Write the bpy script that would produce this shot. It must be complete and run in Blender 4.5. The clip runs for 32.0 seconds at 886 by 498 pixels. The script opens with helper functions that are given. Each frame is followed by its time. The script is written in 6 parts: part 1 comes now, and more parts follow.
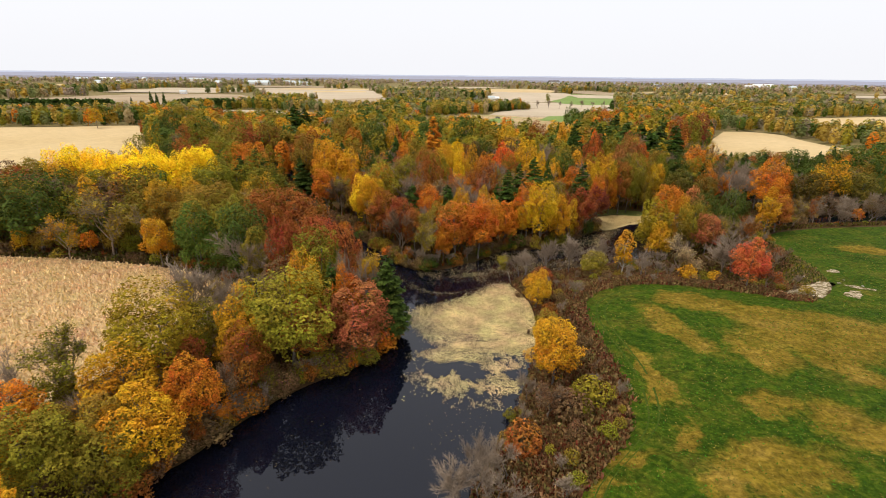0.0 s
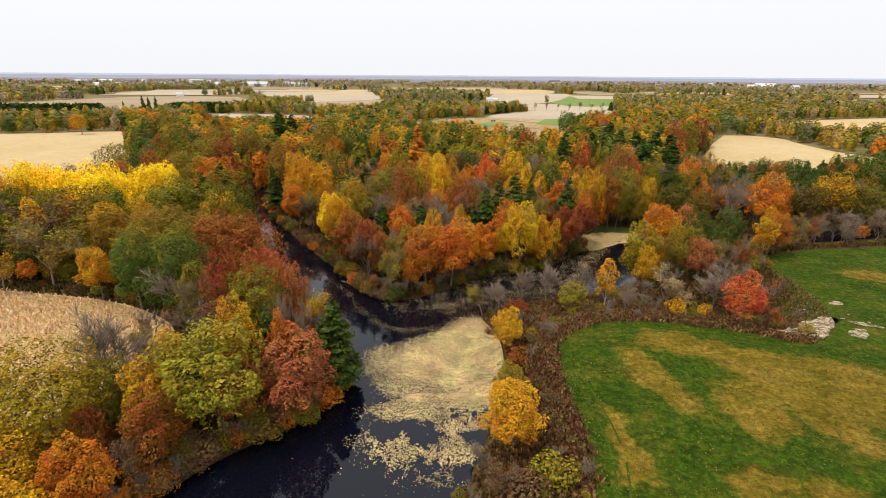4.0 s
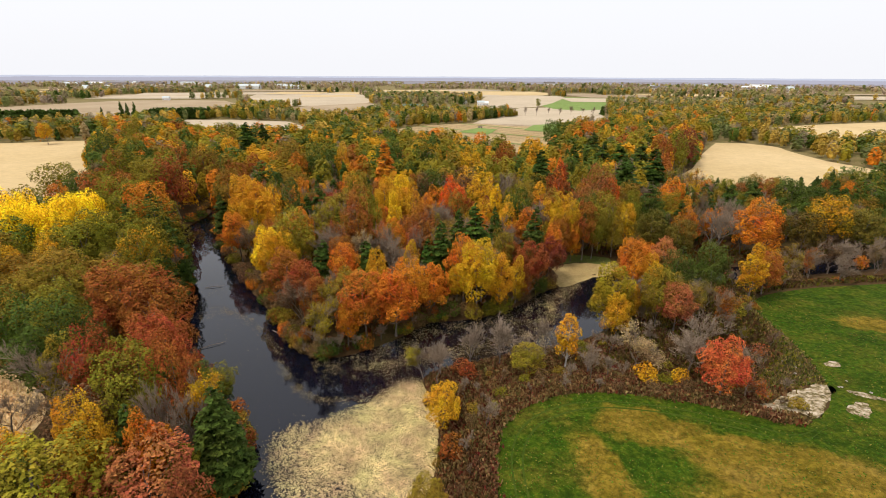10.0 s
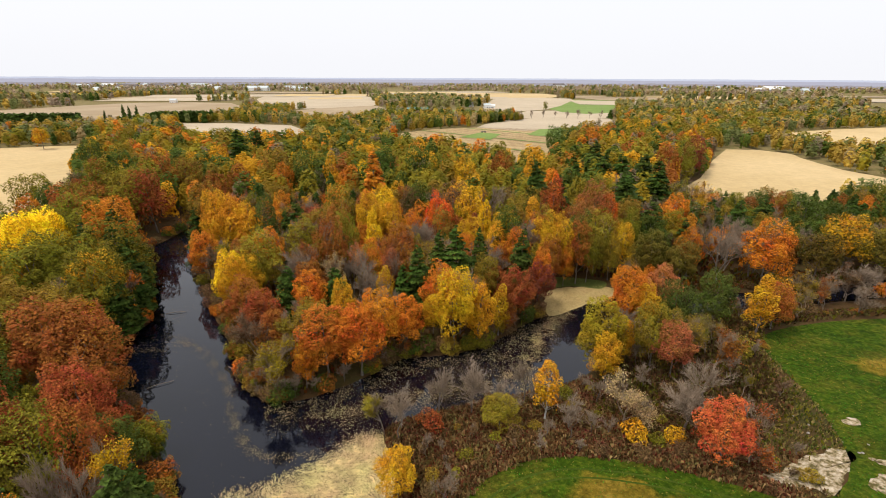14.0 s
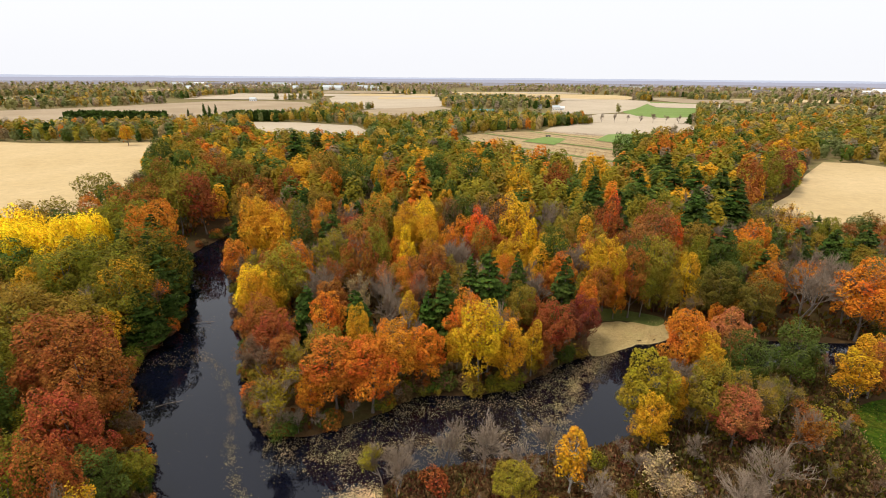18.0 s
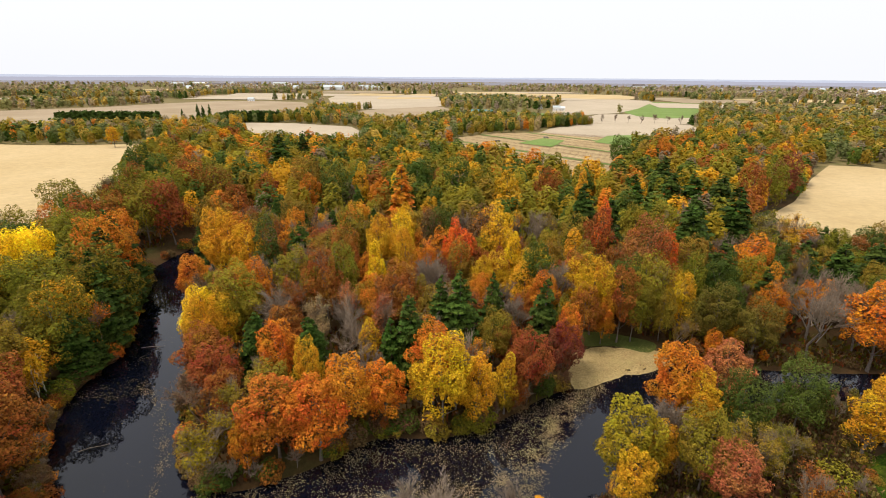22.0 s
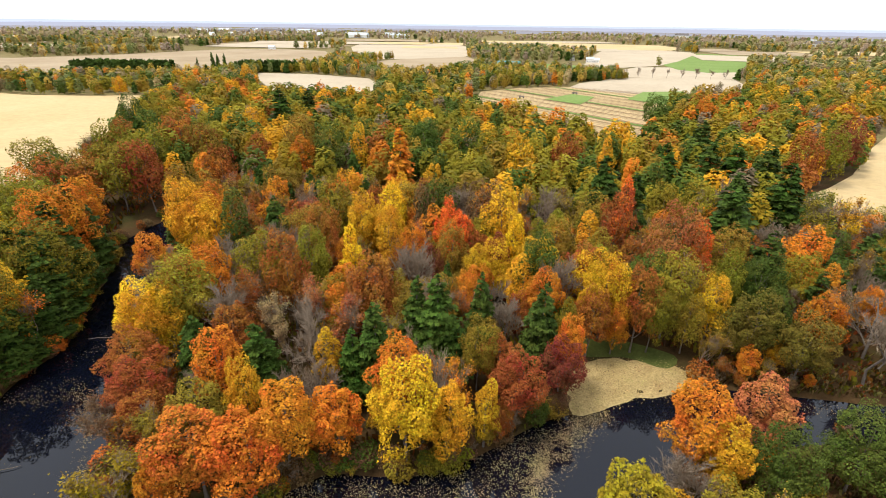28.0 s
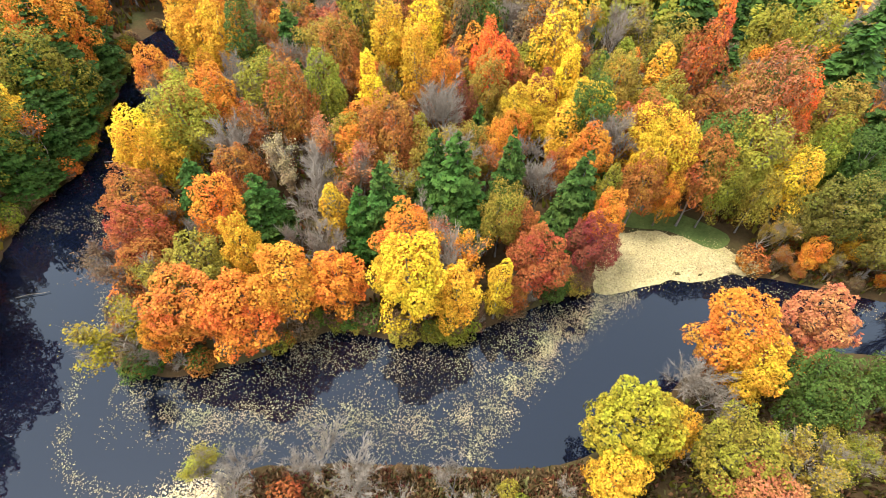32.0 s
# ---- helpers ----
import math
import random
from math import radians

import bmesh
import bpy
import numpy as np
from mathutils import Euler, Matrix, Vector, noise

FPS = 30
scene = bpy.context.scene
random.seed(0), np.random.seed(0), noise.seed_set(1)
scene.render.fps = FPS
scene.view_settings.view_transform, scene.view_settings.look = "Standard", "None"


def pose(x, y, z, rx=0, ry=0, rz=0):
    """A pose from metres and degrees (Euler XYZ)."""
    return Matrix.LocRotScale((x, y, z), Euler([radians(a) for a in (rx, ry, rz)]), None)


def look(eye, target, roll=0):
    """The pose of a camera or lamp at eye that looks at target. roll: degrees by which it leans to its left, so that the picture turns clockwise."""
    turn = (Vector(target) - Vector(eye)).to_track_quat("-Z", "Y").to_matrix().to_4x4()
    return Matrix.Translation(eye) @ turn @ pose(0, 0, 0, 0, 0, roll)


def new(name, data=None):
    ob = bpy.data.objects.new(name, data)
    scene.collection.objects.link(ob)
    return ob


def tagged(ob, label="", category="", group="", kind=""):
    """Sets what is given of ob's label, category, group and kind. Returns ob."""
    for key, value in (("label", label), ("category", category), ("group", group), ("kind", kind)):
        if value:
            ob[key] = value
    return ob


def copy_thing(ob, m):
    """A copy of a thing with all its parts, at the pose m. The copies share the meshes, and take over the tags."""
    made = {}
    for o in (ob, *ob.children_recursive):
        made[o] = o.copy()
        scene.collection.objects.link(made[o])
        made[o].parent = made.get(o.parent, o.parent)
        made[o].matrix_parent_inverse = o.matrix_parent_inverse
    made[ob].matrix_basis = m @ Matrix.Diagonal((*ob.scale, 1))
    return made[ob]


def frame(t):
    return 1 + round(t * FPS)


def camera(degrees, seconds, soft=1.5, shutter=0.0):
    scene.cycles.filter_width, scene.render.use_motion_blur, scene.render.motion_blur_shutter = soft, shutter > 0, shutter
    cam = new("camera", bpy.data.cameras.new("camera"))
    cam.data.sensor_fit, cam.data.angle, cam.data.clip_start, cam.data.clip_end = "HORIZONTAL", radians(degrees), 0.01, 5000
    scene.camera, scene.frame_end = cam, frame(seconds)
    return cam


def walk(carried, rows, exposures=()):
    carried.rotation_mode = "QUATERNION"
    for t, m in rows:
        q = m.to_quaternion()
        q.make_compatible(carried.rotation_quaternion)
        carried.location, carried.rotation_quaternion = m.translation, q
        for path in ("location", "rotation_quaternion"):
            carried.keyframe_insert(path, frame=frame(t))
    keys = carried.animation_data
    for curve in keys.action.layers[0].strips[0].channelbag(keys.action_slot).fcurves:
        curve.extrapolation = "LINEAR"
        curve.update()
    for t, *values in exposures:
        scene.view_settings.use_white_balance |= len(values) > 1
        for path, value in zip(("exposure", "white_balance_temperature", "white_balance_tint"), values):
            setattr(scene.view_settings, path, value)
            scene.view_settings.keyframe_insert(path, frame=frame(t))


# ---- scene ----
cam = camera(85.3, 32.0, 0.9)
PATH = [
    (0, look((-0.00, -0.00, 50.00), (-0.00, 94.06, 16.04), 0.65)),
    (0.5, look((0.97, 1.45, 50.46), (0.77, 95.49, 16.46), 0.65)),
    (1, look((1.98, 2.97, 50.94), (1.70, 97.03, 16.98), 0.62)),
    (1.5, look((3.04, 4.49, 51.38), (2.61, 98.54, 17.40), 0.58)),
    (2, look((4.12, 6.08, 51.80), (3.63, 100.13, 17.83), 0.56)),
    (2.5, look((5.19, 7.62, 52.17), (4.67, 101.68, 18.21), 0.49)),
    (3, look((6.31, 9.19, 52.56), (5.74, 103.24, 18.58), 0.49)),
    (3.5, look((7.44, 10.71, 52.92), (6.91, 104.75, 18.91), 0.45)),
    (5.5, look((11.63, 16.89, 54.44), (11.20, 110.93, 20.46), 0.36)),
    (6, look((12.63, 18.49, 54.83), (12.29, 112.56, 20.91), 0.39)),
    (6.5, look((13.65, 19.96, 55.26), (13.25, 114.02, 21.30), 0.37)),
    (7, look((14.67, 21.49, 55.69), (14.31, 115.56, 21.77), 0.36)),
    (7.5, look((15.62, 23.00, 56.08), (15.23, 117.06, 22.14), 0.37)),
    (8, look((16.64, 24.50, 56.49), (16.36, 118.58, 22.60), 0.37)),
    (8.5, look((17.71, 25.96, 56.81), (17.49, 120.03, 22.88), 0.38)),
    (9, look((18.80, 27.51, 57.15), (18.50, 121.56, 23.18), 0.37)),
    (9.5, look((19.92, 29.00, 57.59), (19.80, 123.05, 23.61), 0.32)),
    (10, look((20.99, 30.52, 58.02), (21.09, 124.61, 24.14), 0.29)),
    (10.5, look((22.01, 32.02, 58.43), (22.76, 126.09, 24.51), 0.30)),
    (11, look((23.05, 33.57, 58.80), (24.21, 127.67, 24.96), 0.25)),
    (11.5, look((24.04, 35.06, 59.08), (25.05, 129.18, 25.32), 0.23)),
    (12, look((24.96, 36.61, 59.31), (25.41, 130.76, 25.61), 0.27)),
    (12.5, look((25.96, 38.10, 59.59), (26.08, 132.25, 25.89), 0.31)),
    (13, look((27.00, 39.74, 59.85), (26.88, 133.90, 26.16), 0.31)),
    (13.5, look((27.97, 41.28, 60.11), (27.39, 135.41, 26.36), 0.28)),
    (14, look((28.98, 42.86, 60.36), (27.18, 137.00, 26.69), 0.27)),
    (14.5, look((29.94, 44.38, 60.57), (26.39, 138.45, 26.84), 0.31)),
    (16.5, look((33.51, 50.79, 61.60), (22.72, 144.27, 27.77), 0.35)),
    (17, look((34.22, 52.25, 61.93), (21.82, 145.53, 28.10), 0.39)),
    (17.5, look((34.93, 53.76, 62.23), (20.99, 146.82, 28.38), 0.44)),
    (18, look((35.75, 55.33, 62.49), (20.90, 148.27, 28.69), 0.46)),
    (18.5, look((36.57, 56.97, 62.67), (21.44, 149.84, 28.81), 0.44)),
    (19, look((37.39, 58.61, 62.81), (22.23, 151.46, 28.90), 0.47)),
    (19.5, look((38.15, 60.25, 62.91), (23.03, 153.09, 28.96), 0.47)),
    (20, look((38.84, 61.92, 62.97), (24.03, 154.80, 29.01), 0.50)),
    (20.5, look((39.49, 63.57, 62.97), (24.67, 156.46, 29.02), 0.47)),
    (21, look((40.15, 65.22, 62.99), (25.04, 158.06, 29.04), 0.48)),
    (21.5, look((40.84, 66.86, 63.00), (25.50, 159.67, 29.07), 0.44)),
    (22, look((41.49, 68.54, 63.05), (26.09, 161.36, 29.17), 0.44)),
    (22.5, look((42.14, 70.15, 63.19), (26.91, 163.00, 29.32), 0.39)),
    (23, look((42.77, 71.83, 63.31), (27.93, 164.74, 29.45), 0.37)),
    (23.5, look((43.40, 73.58, 63.37), (28.55, 166.50, 29.52), 0.32)),
    (24, look((44.00, 75.36, 63.40), (29.30, 168.29, 29.54), 0.31)),
    (24.5, look((44.57, 77.04, 63.43), (30.04, 170.00, 29.56), 0.28)),
    (26.5, look((46.00, 83.97, 63.81), (31.40, 175.94, 27.38), 0.50)),
    (27, look((46.18, 85.96, 63.69), (31.52, 177.30, 25.69), 0.55)),
    (27.5, look((46.35, 87.89, 63.57), (30.12, 178.09, 23.58), 0.67)),
    (28, look((46.50, 89.82, 63.51), (26.73, 178.11, 20.93), 0.76)),
    (28.5, look((46.64, 91.75, 63.46), (23.25, 177.64, 17.91), 0.82)),
    (29, look((46.76, 93.68, 63.52), (21.73, 177.14, 14.45), 0.84)),
    (29.5, look((46.82, 95.58, 63.62), (21.45, 176.71, 10.95), 0.87)),
    (30, look((46.87, 97.48, 63.76), (21.70, 175.87, 7.01), 0.92)),
    (30.5, look((47.02, 99.23, 63.94), (22.32, 174.73, 3.20), 0.96)),
    (31, look((47.17, 101.03, 64.09), (22.94, 172.89, -1.09), 0.91)),
    (31.5, look((47.32, 102.79, 64.17), (23.88, 170.77, -5.31), 0.96)),
    (32, look((47.42, 104.52, 64.23), (25.14, 167.78, -9.94), 1.02)),
]

EXPOSURES = [(0, -0.02, 6550, 11), (26.5, 0.06, 6500, 10), (28, 0.36, 6200, 8), (29.5, 0.84, 5800, 4), (31, 1.28, 5500, -1), (32, 1.36, 5400, 2)]
walk(cam, PATH, EXPOSURES)

# ---- world and light: bright, hazy overcast ----
SUN_ELEV, SUN_AZ = 66.0, 250.0
world = bpy.data.worlds.new("sky")
scene.world = world
world.use_nodes = True
wn, wl = world.node_tree.nodes, world.node_tree.links
wn.clear()
sky = wn.new("ShaderNodeTexSky")
sky.sky_type, sky.sun_disc = "NISHITA", False
sky.sun_elevation, sky.sun_rotation = radians(SUN_ELEV), radians(SUN_AZ)
sky.altitude, sky.air_density, sky.dust_density, sky.ozone_density = 0, 1.0, 6.0, 1.0
cloud = wn.new("ShaderNodeMix")
cloud.data_type = "RGBA"
cloud.inputs[0].default_value = 0.8
cloud.inputs[7].default_value = (11.6, 11.8, 12.3, 1)
bgd = wn.new("ShaderNodeBackground")
bgd.inputs[1].default_value = 0.1
wout = wn.new("ShaderNodeOutputWorld")
wl.new(sky.outputs[0], cloud.inputs[6])
wl.new(cloud.outputs[2], bgd.inputs[0])
wl.new(bgd.outputs[0], wout.inputs[0])
sun = new("sun", bpy.data.lights.new("sun", "SUN"))
sun.data.energy, sun.data.angle, sun.data.color = 2.3, radians(16), (1.0, 0.93, 0.83)
az, el = radians(SUN_AZ), radians(SUN_ELEV)
sun.matrix_world = look((math.sin(az) * math.cos(el) * 100, math.cos(az) * math.cos(el) * 100, math.sin(el) * 100), (0, 0, 0))


# ---- materials ----
def material(name, rough=0.9, spec=0.2):
    m = bpy.data.materials.new(name)
    m.use_nodes = True
    n, l = m.node_tree.nodes, m.node_tree.links
    b = n["Principled BSDF"]
    b.inputs["Roughness"].default_value = rough
    b.inputs["Specular IOR Level"].default_value = spec
    return m, n, l, b


def noise_node(n, l, scale, detail=4.0, rough=0.6, coord=None):
    t = n.new("ShaderNodeTexNoise")
    t.inputs["Scale"].default_value, t.inputs["Detail"].default_value, t.inputs["Roughness"].default_value = scale, detail, rough
    if coord is None:
        coord = n.new("ShaderNodeTexCoord").outputs["Object"]
    l.new(coord, t.inputs["Vector"])
    return t


def ramp_node(n, l, src, stops):
    r = n.new("ShaderNodeValToRGB")
    while len(r.color_ramp.elements) < len(stops):
        r.color_ramp.elements.new(0.5)
    for e, (p, c) in zip(r.color_ramp.elements, stops):
        e.position, e.color = p, (*c, 1)
    l.new(src, r.inputs[0])
    return r


def mix_node(n, l, fac, a, b, mode="MIX"):
    x = n.new("ShaderNodeMix")
    x.data_type, x.blend_type = "RGBA", mode
    for sock, v in ((x.inputs[0], fac), (x.inputs[6], a), (x.inputs[7], b)):
        if isinstance(v, (int, float)):
            sock.default_value = v
        elif isinstance(v, tuple):
            sock.default_value = (*v, 1)
        else:
            l.new(v, sock)
    return x.outputs[2]


def bump_node(n, l, b, src, strength, dist):
    x = n.new("ShaderNodeBump")
    x.inputs["Strength"].default_value, x.inputs["Distance"].default_value = strength, dist
    l.new(src, x.inputs["Height"])
    l.new(x.outputs[0], b.inputs["Normal"])


def earth(name, stops, big=0.05, fine=1.5, rough=0.95, bump=0.6, grain=(0.75, 1.25)):
    """Soil, litter and grass: patches of colour at two scales and a rough relief."""
    m, n, l, b = material(name, rough, 0.1)
    c = n.new("ShaderNodeTexCoord").outputs["Object"]
    r = ramp_node(n, l, noise_node(n, l, big, 5, 0.65, c).outputs["Fac"], stops)
    f = noise_node(n, l, fine, 6, 0.75, c)
    g = ramp_node(n, l, f.outputs["Fac"], [(0.3, (grain[0],) * 3), (0.7, (grain[1],) * 3)])
    l.new(mix_node(n, l, 1.0, r.outputs[0], g.outputs[0], "MULTIPLY"), b.inputs["Base Color"])
    bump_node(n, l, b, f.outputs["Fac"], bump, 0.3)
    return m


def foliage(name, source):
    """Leaves: the tree's own colour, varied leaf by leaf, letting some light through."""
    m, n, l, b = material(name, 0.7, 0.08)
    if source == "object":
        col = n.new("ShaderNodeObjectInfo").outputs["Color"]
    else:
        a = n.new("ShaderNodeAttribute")
        a.attribute_name = "tint"
        col = a.outputs["Color"]
    rnd = n.new("ShaderNodeNewGeometry").outputs["Random Per Island"]
    hs = n.new("ShaderNodeHueSaturation")
    h = n.new("ShaderNodeMapRange")
    h.inputs[3].default_value, h.inputs[4].default_value = (0.472, 0.53) if source != "far" else (0.49, 0.512)
    v = n.new("ShaderNodeMapRange")
    v.inputs[3].default_value, v.inputs[4].default_value = {"object": (0.5, 1.5), "tint": (0.75, 1.25), "far": (0.88, 1.12)}[source]
    w = n.new("ShaderNodeTexWhiteNoise")
    w.noise_dimensions = "1D"
    l.new(rnd, w.inputs["W"])
    co = n.new("ShaderNodeVectorMath")
    oi = n.new("ShaderNodeObjectInfo")
    sc = n.new("ShaderNodeMath")
    sc.operation = "MULTIPLY"
    sc.inputs[1].default_value = 80.0
    l.new(oi.outputs["Random"], sc.inputs[0])
    l.new(n.new("ShaderNodeTexCoord").outputs["Object"], co.inputs[0])
    l.new(sc.outputs[0], co.inputs[1])
    pt = noise_node(n, l, 0.24, 3, 0.55, co.outputs[0])
    both = n.new("ShaderNodeMath")
    both.operation = "MULTIPLY_ADD"
    both.inputs[1].default_value = 0.3
    spread = n.new("ShaderNodeMapRange")
    spread.inputs[1].default_value, spread.inputs[2].default_value, spread.inputs[3].default_value, spread.inputs[4].default_value = 0.3, 0.7, 0.0, 0.7
    l.new(pt.outputs["Fac"], spread.inputs[0])
    l.new(rnd, both.inputs[0])
    l.new(spread.outputs[0], both.inputs[2])
    l.new(both.outputs[0], h.inputs[0])
    l.new(w.outputs["Value"], v.inputs[0])
    l.new(h.outputs[0], hs.inputs["Hue"])
    l.new(v.outputs[0], hs.inputs["Value"])
    l.new(col, hs.inputs["Color"])
    l.new(hs.outputs[0], b.inputs["Base Color"])
    tr = n.new("ShaderNodeBsdfTranslucent")
    l.new(hs.outputs[0], tr.inputs[0])
    ms = n.new("ShaderNodeMixShader")
    ms.inputs[0].default_value = 0.14
    l.new(b.outputs[0], ms.inputs[1])
    l.new(tr.outputs[0], ms.inputs[2])
    l.new(ms.outputs[0], n["Material Output"].inputs[0])
    return m


def plain(name, color, rough=0.8, spec=0.2, var=0.25, scale=3.0, metal=0.0):
    m, n, l, b = material(name, rough, spec)
    t = noise_node(n, l, scale, 5, 0.65)
    lo, hi = [tuple(k * x for x in color) for k in (1 - var, 1 + var)]
    l.new(ramp_node(n, l, t.outputs["Fac"], [(0.3, lo), (0.7, hi)]).outputs[0], b.inputs["Base Color"])
    b.inputs["Metallic"].default_value = metal
    bump_node(n, l, b, t.outputs["Fac"], 0.2, 0.05)
    return m


def ground_material():
    """Leaf litter in the river woods, dry grass on the land beyond."""
    m, n, l, b = material("woodland_floor", 0.95, 0.1)
    c = n.new("ShaderNodeTexCoord").outputs["Object"]
    big, fine = noise_node(n, l, 0.06, 5, 0.65, c), noise_node(n, l, 1.2, 6, 0.75, c)
    litter = ramp_node(n, l, big.outputs["Fac"], [(0.3, (0.045, 0.028, 0.012)), (0.5, (0.075, 0.042, 0.016)), (0.7, (0.045, 0.045, 0.012))])
    grass = ramp_node(n, l, big.outputs["Fac"], [(0.3, (0.13, 0.12, 0.035)), (0.55, (0.22, 0.165, 0.07)), (0.75, (0.11, 0.12, 0.03))])
    off = n.new("ShaderNodeVectorMath")
    off.operation = "DISTANCE"
    off.inputs[1].default_value = (0, 130, 2)
    l.new(c, off.inputs[0])
    far = n.new("ShaderNodeMapRange")
    far.inputs[1].default_value, far.inputs[2].default_value = 270, 380
    l.new(off.outputs["Value"], far.inputs[0])
    g = ramp_node(n, l, fine.outputs["Fac"], [(0.3, (0.75,) * 3), (0.7, (1.25,) * 3)])
    cover = mix_node(n, l, far.outputs[0], litter.outputs[0], grass.outputs[0])
    l.new(mix_node(n, l, 1.0, cover, g.outputs[0], "MULTIPLY"), b.inputs["Base Color"])
    bump_node(n, l, b, fine.outputs["Fac"], 0.6, 0.3)
    return m


M_GROUND = ground_material()
M_CORN = earth("corn_stubble_soil", [(0.3, (0.5, 0.35, 0.17)), (0.7, (0.62, 0.44, 0.23))], 0.08, 1.6)
M_TAN = earth("harvested_field", [(0.3, (0.49, 0.355, 0.17)), (0.7, (0.58, 0.435, 0.23))], 0.012, 0.25, bump=0.2, grain=(0.88, 1.1))
M_STUBBLE = earth("brown_stubble", [(0.3, (0.3, 0.22, 0.13)), (0.7, (0.4, 0.31, 0.2))], 0.01, 0.2, bump=0.2, grain=(0.9, 1.1))
M_BARE = earth("bare_field", [(0.3, (0.42, 0.34, 0.235)), (0.7, (0.5, 0.41, 0.29))], 0.012, 0.25, bump=0.2, grain=(0.9, 1.1))
M_GREENF = earth("green_field", [(0.3, (0.15, 0.22, 0.05)), (0.7, (0.2, 0.27, 0.075))], 0.02, 0.4, bump=0.2)


def pasture_material():
    """Mown grass with dry patches of its own shape."""
    m, n, l, b = material("hay_grass", 0.9, 0.06)
    co = n.new("ShaderNodeTexCoord").outputs["Object"]
    warp = noise_node(n, l, 0.12, 4, 0.6, co)
    w = n.new("ShaderNodeVectorMath")
    w.operation = "MULTIPLY_ADD"
    w.inputs[1].default_value, w.inputs[2].default_value = (14, 14, 0), (-7, -7, 0)
    l.new(warp.outputs["Color"], w.inputs[0])
    wd = n.new("ShaderNodeVectorMath")
    l.new(co, wd.inputs[0])
    l.new(w.outputs[0], wd.inputs[1])
    dry = None
    for x, y, rx, ry, turn in DRY:
        mp = n.new("ShaderNodeMapping")
        mp.vector_type = "TEXTURE"
        mp.inputs["Location"].default_value, mp.inputs["Rotation"].default_value, mp.inputs["Scale"].default_value = (x, y, 4.6), (0, 0, radians(turn)), (rx, ry, 30)
        l.new(wd.outputs[0], mp.inputs[0])
        ln = n.new("ShaderNodeVectorMath")
        ln.operation = "LENGTH"
        l.new(mp.outputs[0], ln.inputs[0])
        r = n.new("ShaderNodeMapRange")
        r.inputs[1].default_value, r.inputs[2].default_value, r.inputs[3].default_value, r.inputs[4].default_value = 0.7, 1.25, 1.0, 0.0
        l.new(ln.outputs["Value"], r.inputs[0])
        if dry is None:
            dry = r.outputs[0]
        else:
            x2 = n.new("ShaderNodeMath")
            x2.operation = "MAXIMUM"
            l.new(dry, x2.inputs[0])
            l.new(r.outputs[0], x2.inputs[1])
            dry = x2.outputs[0]
    tuft = noise_node(n, l, 0.9, 8, 0.85, co)
    mid = noise_node(n, l, 0.16, 5, 0.7, co)
    green = ramp_node(n, l, mid.outputs["Fac"], [(0.3, (0.026, 0.06, 0.0035)), (0.5, (0.042, 0.08, 0.004)), (0.72, (0.1, 0.095, 0.01))])
    straw = ramp_node(n, l, mid.outputs["Fac"], [(0.3, (0.15, 0.105, 0.008)), (0.55, (0.25, 0.158, 0.02)), (0.75, (0.34, 0.215, 0.042))])
    spotty = n.new("ShaderNodeMath")
    spotty.operation = "MULTIPLY_ADD"
    spotty.inputs[1].default_value, spotty.inputs[2].default_value = 1.7, -0.85
    l.new(tuft.outputs["Fac"], spotty.inputs[0])
    amt = n.new("ShaderNodeMath")
    amt.operation, amt.use_clamp = "ADD", True
    l.new(spotty.outputs[0], amt.inputs[0])
    l.new(dry, amt.inputs[1])
    am2 = n.new("ShaderNodeMath")
    am2.operation, am2.use_clamp = "MULTIPLY", True
    am2.inputs[1].default_value = 0.85
    l.new(amt.outputs[0], am2.inputs[0])
    base = mix_node(n, l, am2.outputs[0], green.outputs[0], straw.outputs[0])
    g = ramp_node(n, l, tuft.outputs["Fac"], [(0.32, (0.38,) * 3), (0.5, (0.85,) * 3), (0.68, (1.45,) * 3)])
    mow = n.new("ShaderNodeMapping")
    mow.inputs["Rotation"].default_value, mow.inputs["Scale"].default_value = (0, 0, radians(28)), (0.06, 1.1, 1)
    l.new(wd.outputs[0], mow.inputs[0])
    streak = ramp_node(n, l, noise_node(n, l, 1.0, 4, 0.7, mow.outputs[0]).outputs["Fac"], [(0.35, (0.7,) * 3), (0.65, (1.25,) * 3)])
    shaded = mix_node(n, l, 1.0, base, g.outputs[0], "MULTIPLY")
    l.new(mix_node(n, l, 1.0, shaded, streak.outputs[0], "MULTIPLY"), b.inputs["Base Color"])
    bump_node(n, l, b, tuft.outputs["Fac"], 0.8, 0.3)
    return m


# dry patches: centre, half-lengths, turn
DRY = [(45, 83, 4.2, 11, 12), (55, 94.5, 9, 3.2, -14), (66.5, 86, 10, 5, -10), (80, 84, 10, 5, -22), (34, 66.5, 2.2, 8, 12), (33.6, 61.5, 2.6, 2.6, 0),
       (32.4, 52.6, 1.3, 3.4, -18), (56, 73, 4.5, 6, 10), (67, 71, 4, 9, 28), (71, 78, 15, 7, -8), (58, 54, 4.5, 7, 30), (43, 48, 8, 4, 0), (24, 47.8, 3.4, 1.6, 0),
       (19.4, 44.6, 2, 1.4, 0), (36, 44.5, 4, 1.8, 0), (121.5, 128.9, 9, 3, -10), (76, 62, 5, 4, 0), (50, 60, 3, 3, 0), (86, 77, 12, 5, -20), (62, 90.5, 12, 2.4, -10), (97, 70, 8, 4, -25)]
M_PASTURE = pasture_material()
M_TRACK = earth("wheel_track_grass", [(0.3, (0.036, 0.062, 0.005)), (0.7, (0.055, 0.078, 0.008))], 0.1, 1.5)
